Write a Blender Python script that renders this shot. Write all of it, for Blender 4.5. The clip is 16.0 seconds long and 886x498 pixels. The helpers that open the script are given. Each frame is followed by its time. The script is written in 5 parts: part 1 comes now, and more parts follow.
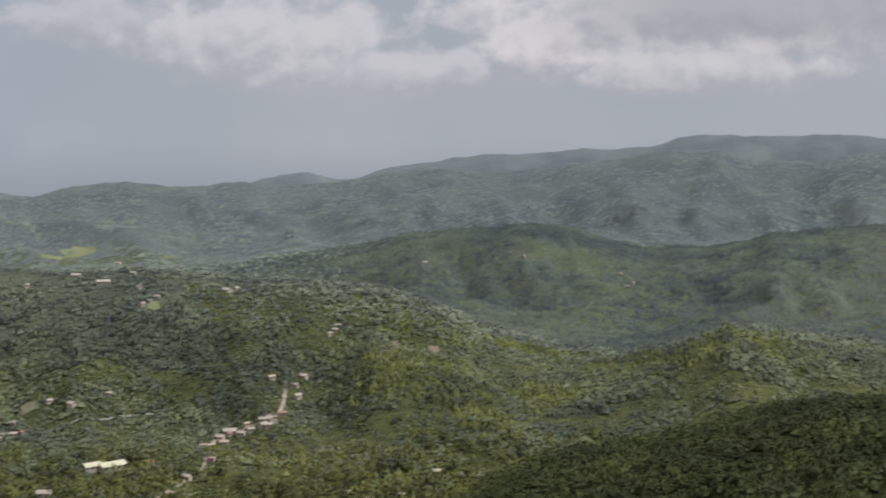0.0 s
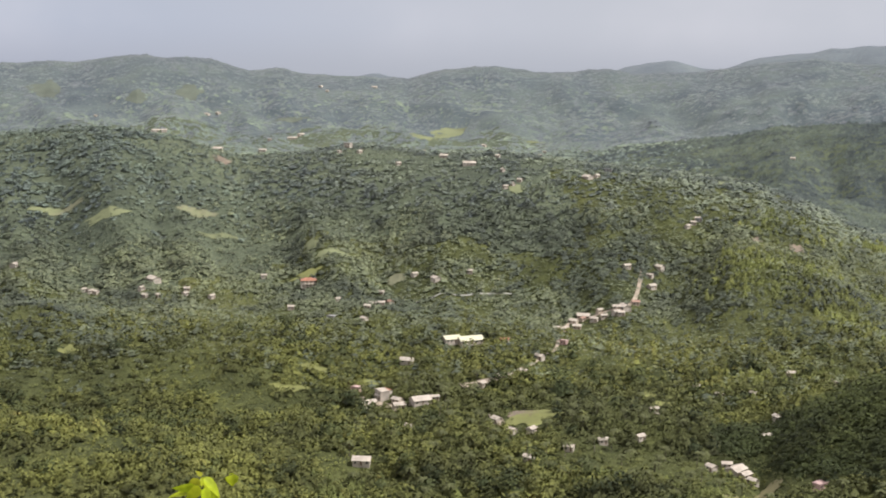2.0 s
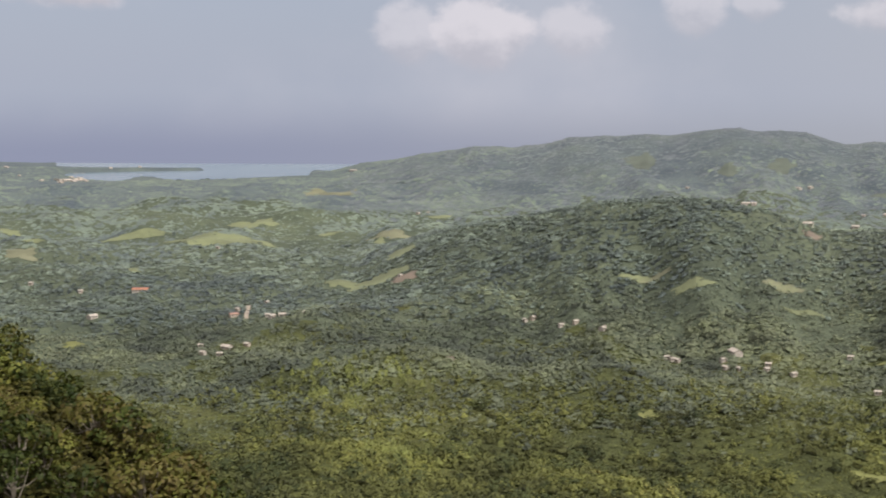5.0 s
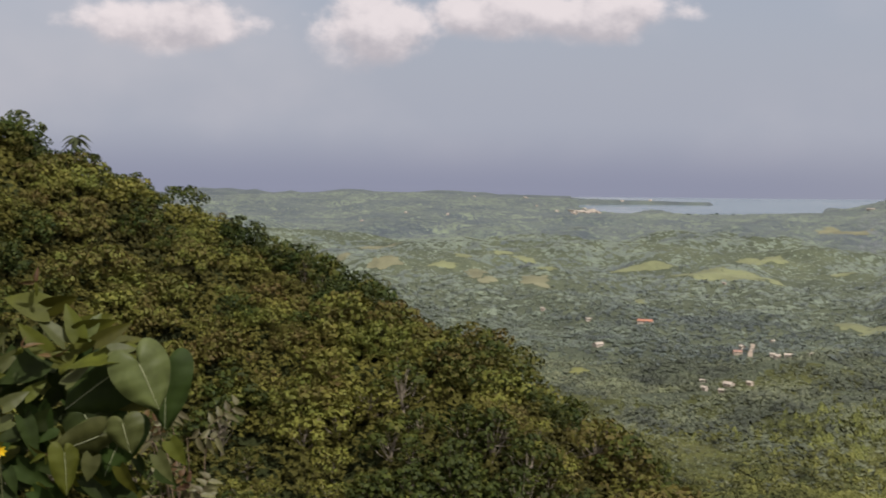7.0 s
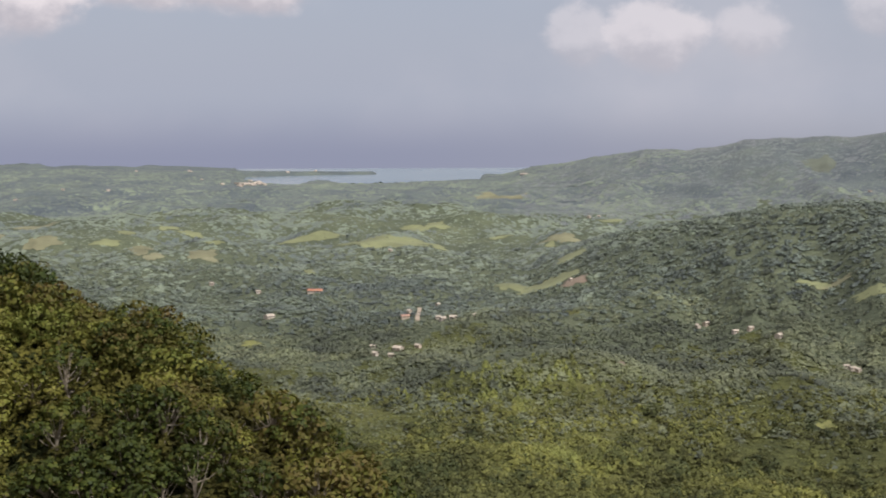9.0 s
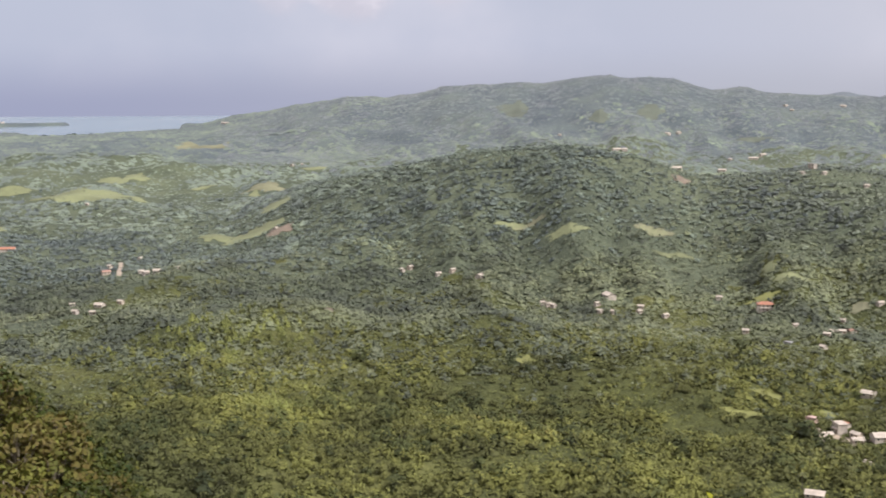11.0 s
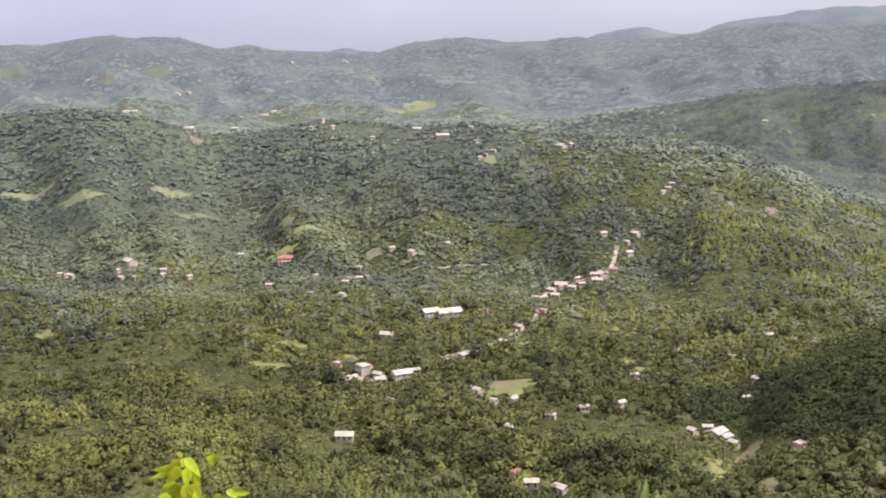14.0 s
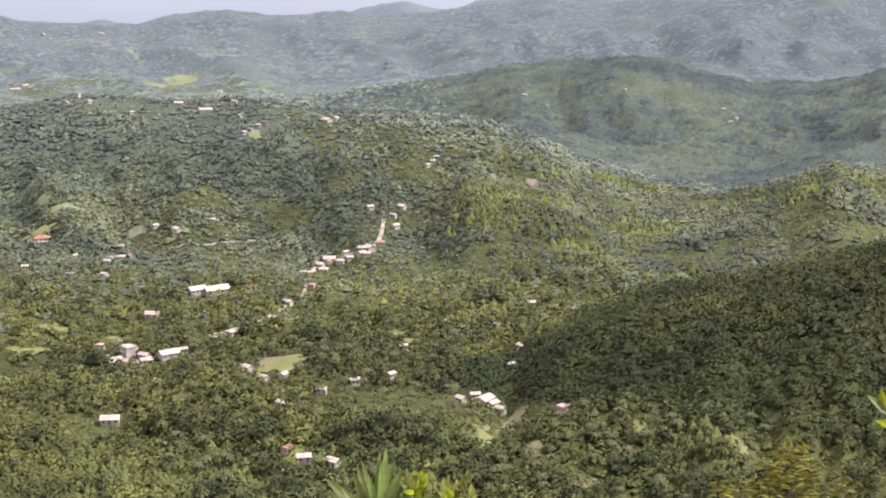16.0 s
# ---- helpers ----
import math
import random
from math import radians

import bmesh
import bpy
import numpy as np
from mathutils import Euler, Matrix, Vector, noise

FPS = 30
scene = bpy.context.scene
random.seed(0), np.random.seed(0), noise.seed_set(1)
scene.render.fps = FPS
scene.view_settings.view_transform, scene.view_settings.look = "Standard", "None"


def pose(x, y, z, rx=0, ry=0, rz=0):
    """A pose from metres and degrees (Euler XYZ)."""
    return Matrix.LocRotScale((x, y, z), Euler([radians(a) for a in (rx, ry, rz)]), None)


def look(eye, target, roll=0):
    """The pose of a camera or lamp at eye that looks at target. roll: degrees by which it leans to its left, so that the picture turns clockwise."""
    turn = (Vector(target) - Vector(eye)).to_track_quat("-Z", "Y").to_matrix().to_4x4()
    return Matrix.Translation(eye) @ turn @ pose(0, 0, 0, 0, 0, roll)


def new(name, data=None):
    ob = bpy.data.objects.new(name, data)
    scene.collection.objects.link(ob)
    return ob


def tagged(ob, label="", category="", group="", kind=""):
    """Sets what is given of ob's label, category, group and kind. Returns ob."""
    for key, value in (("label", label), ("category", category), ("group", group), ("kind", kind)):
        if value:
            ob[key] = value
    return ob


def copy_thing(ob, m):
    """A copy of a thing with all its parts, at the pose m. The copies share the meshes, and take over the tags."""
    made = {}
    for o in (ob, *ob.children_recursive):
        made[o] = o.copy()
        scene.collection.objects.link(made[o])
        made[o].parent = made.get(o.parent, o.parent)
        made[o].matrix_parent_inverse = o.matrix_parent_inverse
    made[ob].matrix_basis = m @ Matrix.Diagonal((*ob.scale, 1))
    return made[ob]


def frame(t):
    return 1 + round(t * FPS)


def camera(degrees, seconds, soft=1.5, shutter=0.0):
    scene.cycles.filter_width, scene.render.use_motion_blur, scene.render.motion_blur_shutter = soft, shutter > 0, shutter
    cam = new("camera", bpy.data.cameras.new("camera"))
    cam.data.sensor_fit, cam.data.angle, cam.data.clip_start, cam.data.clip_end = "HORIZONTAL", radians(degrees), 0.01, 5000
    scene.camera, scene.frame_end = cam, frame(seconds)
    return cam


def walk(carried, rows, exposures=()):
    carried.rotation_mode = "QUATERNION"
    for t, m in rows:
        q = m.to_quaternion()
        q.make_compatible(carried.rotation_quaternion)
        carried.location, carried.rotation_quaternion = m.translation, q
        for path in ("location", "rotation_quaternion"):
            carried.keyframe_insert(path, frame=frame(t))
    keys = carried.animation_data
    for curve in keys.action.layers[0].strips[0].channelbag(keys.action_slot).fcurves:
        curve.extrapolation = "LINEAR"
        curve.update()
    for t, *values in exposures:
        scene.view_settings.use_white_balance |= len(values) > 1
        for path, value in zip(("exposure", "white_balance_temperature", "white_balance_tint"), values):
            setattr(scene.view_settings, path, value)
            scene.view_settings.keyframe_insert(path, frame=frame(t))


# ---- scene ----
LENS = 38.25
EYE = (0.0, 0.0, 250.0)
TURNS = [  # seconds, bearing, dip, lean in degrees
    (0.0, 64.70, -4.40, -0.36), (0.5, 57.42, -5.16, -0.04), (1.0, 52.89, -5.53, -0.43), (1.5, 50.97, -6.95, 0.58),
    (2.0, 48.61, -9.44, 0.73), (2.5, 45.97, -9.92, 0.67), (3.0, 37.14, -6.70, -0.59), (3.2, 35.21, -5.97, -0.52),
    (5.3, 19.29, -6.64, -0.10), (5.5, 16.79, -6.68, -0.38), (6.0, 10.96, -6.39, 0.10), (6.5, 5.61, -5.77, 1.18),
    (7.0, -0.00, -5.02, 0.52), (7.2, -1.05, -4.68, 0.60), (7.5, -0.30, -5.07, 0.72), (8.0, 5.36, -5.55, 0.24), (8.5, 11.48, -5.75, 0.24),
    (8.7, 12.93, -5.94, 0.01), (10.8, 26.69, -8.36, -0.16), (11.0, 28.13, -8.64, -0.35), (11.5, 32.68, -9.66, -0.43),
    (12.0, 37.28, -10.23, -0.62), (12.5, 41.56, -10.26, -0.22), (13.0, 44.83, -10.53, -0.53), (13.5, 47.49, -10.81, -0.45),
    (14.0, 49.67, -10.66, -0.88), (14.5, 52.64, -10.96, -0.61), (15.0, 55.40, -11.27, -0.50), (15.5, 58.12, -11.47, 0.08),
    (16.0, 60.25, -11.89, -0.01),
]


def eye_at(bearing):
    """The camera is held out at arm's length and swings round with the body."""
    a, b = radians(bearing), radians(36.0)
    return EYE[0] + 0.4 * (math.sin(a) - math.sin(b)), EYE[1] + 0.4 * (math.cos(a) - math.cos(b)), EYE[2]


cam = camera(LENS, 16.0, soft=1.85, shutter=0.22)
walk(cam, [(t, pose(*eye_at(bearing), 90 + dip, 0, -bearing) @ pose(0, 0, 0, 0, 0, lean)) for t, bearing, dip, lean in TURNS],
     exposures=[(0.0, -0.12, 5980, 9), (1.2, 0.0, 6020, 10), (2.0, 0.42, 6120, 12), (2.6, 0.55, 6170, 13), (3.2, 0.5, 6170, 13), (5.3, 0.15, 6170, 13),
                (7.0, 0.08, 6370, 14), (8.7, 0.13, 6270, 14), (10.8, 0.5, 6120, 16), (12.0, 0.5, 6110, 18), (13.0, 0.67, 6060, 20), (15.4, 0.72, 5900, 21), (16.0, 0.86, 5900, 21)])

# ---- sky, sun ----
SUN_BEARING, SUN_HEIGHT = 148.0, 54.0
world = bpy.data.worlds.new("sky")
scene.world = world
world.use_nodes = True
wt = world.node_tree
wt.nodes.clear()


def wmath(op, a, b=None, c=None, clamp=False):
    n = wt.nodes.new("ShaderNodeMath")
    n.operation, n.use_clamp = op, clamp
    for i, v in enumerate((a, b, c)):
        if v is None:
            continue
        if isinstance(v, (int, float)):
            n.inputs[i].default_value = v
        else:
            wt.links.new(v, n.inputs[i])
    return n.outputs[0]


def wmix(fac, a, b):
    n = wt.nodes.new("ShaderNodeMix")
    n.data_type = "RGBA"
    for i, v in ((0, fac), (6, a), (7, b)):
        if isinstance(v, (int, float)):
            n.inputs[i].default_value = v
        elif isinstance(v, tuple):
            n.inputs[i].default_value = (*v, 1)
        else:
            wt.links.new(v, n.inputs[i])
    return n.outputs[2]


def wsmooth(v, lo, hi):
    n = wt.nodes.new("ShaderNodeMapRange")
    n.interpolation_type = "SMOOTHSTEP"
    wt.links.new(v, n.inputs[0])
    n.inputs[1].default_value, n.inputs[2].default_value = lo, hi
    return n.outputs[0]


def wnoise(vec, scale, detail=6, rough=0.55):
    n = wt.nodes.new("ShaderNodeTexNoise")
    n.inputs["Scale"].default_value, n.inputs["Detail"].default_value, n.inputs["Roughness"].default_value = scale, detail, rough
    wt.links.new(vec, n.inputs["Vector"])
    return n.outputs["Fac"]


coord = wt.nodes.new("ShaderNodeTexCoord")
split = wt.nodes.new("ShaderNodeSeparateXYZ")
wt.links.new(coord.outputs["Generated"], split.inputs[0])
az = wmath("MULTIPLY", wmath("ARCTAN2", split.outputs[0], split.outputs[1]), 57.2958)
el = wmath("MULTIPLY", wmath("ARCSINE", split.outputs[2]), 57.2958)
flat = wt.nodes.new("ShaderNodeCombineXYZ")
wt.links.new(az, flat.inputs[0])
wt.links.new(wmath("MULTIPLY", el, 1.25), flat.inputs[1])

sky = wt.nodes.new("ShaderNodeTexSky")
sky.sky_type, sky.sun_disc = "NISHITA", False
sky.sun_elevation, sky.sun_rotation = radians(SUN_HEIGHT), radians(SUN_BEARING)
sky.dust_density, sky.altitude = 3.0, 250.0
clear = wt.nodes.new("ShaderNodeMix")
clear.data_type, clear.blend_type = "RGBA", "MULTIPLY"
clear.inputs[0].default_value = 1.0
wt.links.new(sky.outputs[0], clear.inputs[6])
clear.inputs[7].default_value = (0.10, 0.10, 0.10, 1)
# moist air thickens towards the horizon
humid = wsmooth(el, 22.0, 0.0)
air = wmix(wmath("MULTIPLY", humid, 0.9), clear.outputs[2], (0.388, 0.413, 0.472))
air = wmix(wmath("MULTIPLY", wsmooth(az, 25.0, 60.0), wmath("MULTIPLY", humid, 0.75)), air, (0.455, 0.452, 0.455))
broad = wnoise(flat.outputs[0], 0.06, 5, 0.5)
air = wmix(wmath("MULTIPLY", wsmooth(broad, 0.42, 0.7), 0.45), air, (0.56, 0.54, 0.55))
# cumulus: bearing, height, half width, half height, density
CLOUDS = [(-12.4, 4.55, 4.4, 1.25, 1.0), (-2.9, 4.4, 2.9, 2.0, 1.0), (2.0, 5.2, 3.6, 1.2, 1.0), (6.0, 5.2, 4.6, 1.4, 1.0),
          (24.2, 3.1, 2.4, 2.1, 0.6), (21.0, 2.9, 1.5, 1.8, 0.42), (28.2, 3.1, 1.5, 1.7, 0.4), (33.4, 3.9, 1.4, 1.2, 0.42), (36.2, 4.2, 1.0, 0.7, 0.35), (42.0, 3.7, 2.4, 1.0, 0.5),
          (50.0, 5.4, 5.0, 1.2, 0.5), (56.5, 4.6, 7.0, 2.2, 0.7), (63.0, 3.4, 5.0, 1.5, 0.6), (66.0, 5.6, 1.8, 0.9, 0.8), (69.5, 4.3, 3.6, 2.0, 1.0), (76.0, 3.2, 7.0, 1.4, 0.8), (79.0, 5.4, 13.0, 2.3, 1.0), (90.0, 6.0, 9.0, 2.6, 1.0)]
puff = wnoise(flat.outputs[0], 0.42, 7, 0.56)
wisp = wnoise(flat.outputs[0], 0.14, 4, 0.5)
billow = wmath("ADD", wmath("MULTIPLY", puff, 1.9), wmath("MULTIPLY", wisp, 0.5))
flatter = wmath("ADD", wmath("MULTIPLY", puff, 0.9), wmath("MULTIPLY", wisp, 0.9))
cover, crest, dense = None, None, None
for a0, e0, wa, we, thick in CLOUDS:
    da = wmath("DIVIDE", wmath("SUBTRACT", az, a0), wa)
    rise = wmath("DIVIDE", wmath("SUBTRACT", el, e0), we)
    up = wsmooth(rise, -0.5, 0.3)
    d = wmath("SQRT", wmath("ADD", wmath("MULTIPLY", da, da), wmath("MULTIPLY", rise, rise)))
    v = wmath("SUBTRACT", wmath("ADD", wmath("MULTIPLY", billow, up), wmath("MULTIPLY", flatter, wmath("SUBTRACT", 1.0, up))), d)
    share = wmath("ADD", wsmooth(v, -0.3, 0.9), 0.0001)
    if cover is None:
        cover, crest, dense = wmath("MULTIPLY", wsmooth(v, -0.02, 0.5), thick), wmath("MULTIPLY", rise, share), share
    else:
        cover = wmath("MAXIMUM", cover, wmath("MULTIPLY", wsmooth(v, -0.02, 0.5), thick))
        crest, dense = wmath("ADD", crest, wmath("MULTIPLY", rise, share)), wmath("ADD", dense, share)
high = wmath("MULTIPLY", wsmooth(wnoise(flat.outputs[0], 0.05, 7, 0.6), 0.36, 0.54), wsmooth(el, 6.5, 14.0))
crest = wmath("DIVIDE", crest, dense)
shift = wt.nodes.new("ShaderNodeVectorMath")
shift.inputs[1].default_value = (0.35, 0.8, 0.0)
wt.links.new(flat.outputs[0], shift.inputs[0])
above = wnoise(shift.outputs[0], 0.42, 7, 0.56)
relief = wmath("ADD", wmath("MULTIPLY", wmath("SUBTRACT", puff, above), 1.6), wmath("MULTIPLY", wsmooth(crest, -0.7, 0.5), 0.62))
tone = wmix(wsmooth(relief, -0.1, 0.75), (0.485, 0.45, 0.46), (0.83, 0.75, 0.72))
grey = wmath("MULTIPLY", wsmooth(az, 66.0, 76.0), wmath("MULTIPLY", wsmooth(el, 3.6, 5.6), 0.7))
tone = wmix(grey, tone, (0.36, 0.345, 0.36))
air = wmix(wmath("MULTIPLY", wmath("MAXIMUM", cover, high), 0.82), air, tone)
# the open sea out to the horizon
sea_tone = wmix(wsmooth(az, 8.0, 45.0), (0.258, 0.274, 0.350), (0.345, 0.352, 0.375))
air = wmix(wsmooth(el, 0.8, -2.2), air, sea_tone)
back = wt.nodes.new("ShaderNodeBackground")
wt.links.new(air, back.inputs[0])
back.inputs[1].default_value = 1.0
wout = wt.nodes.new("ShaderNodeOutputWorld")
wt.links.new(back.outputs[0], wout.inputs[0])

lamp = bpy.data.lights.new("sun", "SUN")
lamp.energy, lamp.angle, lamp.color = 3.5, radians(0.6), (1.0, 0.965, 0.91)
sun = new("sun", lamp)
sa, sh = radians(SUN_BEARING), radians(SUN_HEIGHT)
sun.matrix_world = look((math.sin(sa) * math.cos(sh) * 900, math.cos(sa) * math.cos(sh) * 900, 250 + math.sin(sh) * 900), (0, 0, 250))


# ---- materials ----
def material(name):
    m = bpy.data.materials.new(name)
    m.use_nodes = True
    return m, m.node_tree, m.node_tree.nodes["Principled BSDF"]


def noise_of(nt, scale, detail=4, rough=0.55, coord="Object"):
    tc = nt.nodes.new("ShaderNodeTexCoord")
    n = nt.nodes.new("ShaderNodeTexNoise")
    n.inputs["Scale"].default_value, n.inputs["Detail"].default_value, n.inputs["Roughness"].default_value = scale, detail, rough
    nt.links.new(tc.outputs[coord], n.inputs["Vector"])
    return n.outputs["Fac"]


def ramp_of(nt, fac, stops):
    r = nt.nodes.new("ShaderNodeValToRGB")
    while len(r.color_ramp.elements) < len(stops):
        r.color_ramp.elements.new(0.5)
    for e, (p, c) in zip(r.color_ramp.elements, stops):
        e.position, e.color = p, (*c, 1)
    nt.links.new(fac, r.inputs[0])
    return r.outputs[0]


def mixed(nt, fac, a, b, blend="MIX"):
    n = nt.nodes.new("ShaderNodeMix")
    n.data_type, n.blend_type = "RGBA", blend
    for i, v in ((0, fac), (6, a), (7, b)):
        if isinstance(v, (int, float)):
            n.inputs[i].default_value = v
        elif isinstance(v, tuple):
            n.inputs[i].default_value = (*v, 1)
        else:
            nt.links.new(v, n.inputs[i])
    return n.outputs[2]


def span(nt, v, lo, hi, a=0.0, b=1.0):
    n = nt.nodes.new("ShaderNodeMapRange")
    nt.links.new(v, n.inputs[0])
    for i, w in zip((1, 2, 3, 4), (lo, hi, a, b)):
        n.inputs[i].default_value = w
    return n.outputs[0]


def bumped(nt, bsdf, height, strength, distance):
    b = nt.nodes.new("ShaderNodeBump")
    b.inputs["Strength"].default_value, b.inputs["Distance"].default_value = strength, distance
    nt.links.new(height, b.inputs["Height"])
    nt.links.new(b.outputs[0], bsdf.inputs["Normal"])


def canopy(name, dark, mid, light, rare, grain, wide, sheen=0.0, deep=0.5):
    """Leaf canopy: each spray takes its own green, with crowns and stands of one kind, broken by twig-size grain."""
    m, nt, bsdf = material(name)
    geo = nt.nodes.new("ShaderNodeNewGeometry")
    crown = nt.nodes.new("ShaderNodeAttribute")
    crown.attribute_name = "tone"
    both = nt.nodes.new("ShaderNodeMath")
    both.operation = "MULTIPLY_ADD"
    both.inputs[1].default_value = 0.12
    nt.links.new(geo.outputs["Random Per Island"], both.inputs[0])
    nt.links.new(crown.outputs["Fac"], both.inputs[2])
    col = ramp_of(nt, both.outputs[0], [(0.1, dark), (0.5, mid), (0.85, light), (1.0, rare)])
    stand = noise_of(nt, wide, 4)
    col = mixed(nt, span(nt, stand, 0.44, 0.6, 0.0, 0.65), col, light)
    group = noise_of(nt, 0.028, 3, 0.6)
    g0, g1 = 1 - deep * 0.9, 1 + deep * 0.75
    col = mixed(nt, 1.0, col, ramp_of(nt, group, [(0.36, (g0, g0, g0)), (0.62, (g1, g1, g1 * 0.85))]), "MULTIPLY")
    twig = noise_of(nt, grain, 4, 0.7)
    lo, hi = 1 - 0.7 * deep, 1 + 0.7 * deep
    col = mixed(nt, 1.0, col, ramp_of(nt, twig, [(0.36, (lo, lo, lo)), (0.64, (hi, hi, hi * 0.95))]), "MULTIPLY")
    nt.links.new(col, bsdf.inputs["Base Color"])
    bsdf.inputs["Roughness"].default_value = 0.65
    bsdf.inputs["Specular IOR Level"].default_value = 0.15
    bsdf.inputs["Sheen Weight"].default_value = sheen
    bsdf.inputs["Sheen Roughness"].default_value = 0.6
    bumped(nt, bsdf, twig, 0.9, 0.8 / grain)
    return m


WOOD_NEAR = canopy("valley_leaves", (0.089, 0.095, 0.037), (0.132, 0.136, 0.048), (0.195, 0.199, 0.060), (0.279, 0.230, 0.079), 1.0, 0.009, 0.0, 0.3)
WOOD_TALL = canopy("tall_tree_leaves", (0.049, 0.060, 0.026), (0.067, 0.078, 0.032), (0.094, 0.105, 0.040), (0.134, 0.125, 0.048), 1.0, 0.009, 0.0, 0.3)
# greyer and bluer with distance: haze put into leaf colours and far sheen
WOOD_MID = canopy("hazed_spur_leaves", (0.125, 0.144, 0.136), (0.170, 0.193, 0.168), (0.235, 0.262, 0.194), (0.267, 0.264, 0.193), 0.6, 0.007, 0.0, 0.26)
WOOD_FOOT = canopy("hazed_spur_foot_leaves", (0.099, 0.113, 0.088), (0.144, 0.162, 0.114), (0.206, 0.224, 0.139), (0.245, 0.232, 0.145), 0.8, 0.008, 0.0, 0.27)
WOOD_HILL = canopy("hazed_hill_leaves", (0.114, 0.141, 0.136), (0.143, 0.172, 0.155), (0.187, 0.224, 0.176), (0.214, 0.234, 0.179), 0.25, 0.005, 0.05, 0.28)
WOOD_FAR = canopy("hazed_range_leaves", (0.087, 0.103, 0.116), (0.098, 0.116, 0.123), (0.117, 0.139, 0.135), (0.131, 0.151, 0.138), 0.12, 0.004, 0.2, 0.25)
# flank forest: the slope's shade put into a darker leaf colour
WOOD_DEEP = canopy("shaded_forest_leaves", (0.045, 0.055, 0.021), (0.056, 0.067, 0.025), (0.078, 0.088, 0.030), (0.125, 0.109, 0.045), 1.0, 0.009, 0.0, 0.4)
# ravine woods: cloud shade and haze put into the leaf colour
RAVINE = canopy("shaded_ravine_leaves", (0.053, 0.065, 0.068), (0.070, 0.086, 0.082), (0.099, 0.117, 0.095), (0.112, 0.126, 0.095), 0.3, 0.006, 0.0, 0.3)
BRUSH = canopy("brush_leaves", (0.087, 0.094, 0.036), (0.114, 0.123, 0.043), (0.164, 0.170, 0.053), (0.220, 0.188, 0.069), 1.0, 0.009, 0.0, 0.34)
# bamboo green, also used for canopy with sunlight put into its colour
STAND = canopy("bamboo_and_sunlit_leaves", (0.113, 0.126, 0.043), (0.144, 0.158, 0.052), (0.176, 0.184, 0.062), (0.162, 0.149, 0.071), 0.6, 0.02)


def scrub(name, dark, mid, light, sheen, bump, patch=0.035, uneven=1.0):
    """Low growth: broad stands, bushes and fine grain."""
    m, nt, bsdf = material(name)
    a, b, c = noise_of(nt, 0.006, 5), noise_of(nt, 0.16, 5, 0.7), noise_of(nt, patch, 6, 0.65)
    col = ramp_of(nt, a, [(0.3, dark), (0.5, mid), (0.72, light)])
    col = mixed(nt, 1.0, col, ramp_of(nt, c, [(0.38, tuple(1 - uneven * q for q in (0.28, 0.26, 0.21))), (0.62, tuple(1 + uneven * q for q in (0.24, 0.24, 0.14)))]), "MULTIPLY")
    col = mixed(nt, 1.0, col, ramp_of(nt, b, [(0.3, (0.74, 0.74, 0.74)), (0.7, (1.26, 1.26, 1.22))]), "MULTIPLY")
    nt.links.new(col, bsdf.inputs["Base Color"])
    bsdf.inputs["Roughness"].default_value = 0.9
    bsdf.inputs["Specular IOR Level"].default_value = 0.08
    bsdf.inputs["Sheen Weight"].default_value = sheen
    bumped(nt, bsdf, b, bump, 3.0)
    return m


# hill, spur and range scrub: haze put into the colours, more with distance
GROUND = scrub("hazed_hill_scrub", (0.081, 0.099, 0.106), (0.098, 0.118, 0.117), (0.118, 0.141, 0.120), 0.1, 0.8, 0.012, 0.4)
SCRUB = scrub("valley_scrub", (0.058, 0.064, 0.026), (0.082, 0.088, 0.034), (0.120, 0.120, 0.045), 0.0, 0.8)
MIDDLE_SCRUB = scrub("hazed_spur_scrub", (0.078, 0.090, 0.061), (0.098, 0.113, 0.073), (0.122, 0.137, 0.084), 0.0, 0.7, 0.03, 0.5)
PALE_SCRUB = scrub("hazed_far_range_scrub", (0.121, 0.140, 0.154), (0.136, 0.155, 0.165), (0.150, 0.170, 0.170), 0.1, 0.5, 0.008, 0.4)
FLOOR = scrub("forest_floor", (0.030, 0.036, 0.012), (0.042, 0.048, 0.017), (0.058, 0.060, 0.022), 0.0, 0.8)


def water_material():
    m, nt, bsdf = material("sea_water")
    a = noise_of(nt, 0.004, 3)
    nt.links.new(ramp_of(nt, a, [(0.3, (0.11, 0.16, 0.195)), (0.7, (0.16, 0.21, 0.235))]), bsdf.inputs["Base Color"])
    bsdf.inputs["Roughness"].default_value = 0.25
    bumped(nt, bsdf, noise_of(nt, 0.15, 3), 0.3, 0.5)
    return m


WATER = water_material()


def weathered(name, colour, rough=0.8, grain=1.5, depth=0.25, metal=0.0):
    """Paint, plaster or earth with blotches and fine grain."""
    m, nt, bsdf = material(name)
    a, b = noise_of(nt, grain * 0.25, 4), noise_of(nt, grain * 3, 5, 0.7)
    lo, hi = tuple(v * (1 - depth) for v in colour), tuple(min(1, v * (1 + depth * 0.6)) for v in colour)
    col = ramp_of(nt, a, [(0.3, lo), (0.7, hi)])
    col = mixed(nt, 1.0, col, ramp_of(nt, b, [(0.2, (0.82, 0.82, 0.82)), (0.8, (1.1, 1.1, 1.1))]), "MULTIPLY")
    nt.links.new(col, bsdf.inputs["Base Color"])
    bsdf.inputs["Roughness"].default_value, bsdf.inputs["Metallic"].default_value = rough, metal
    bumped(nt, bsdf, b, 0.3, 0.02)
    return m


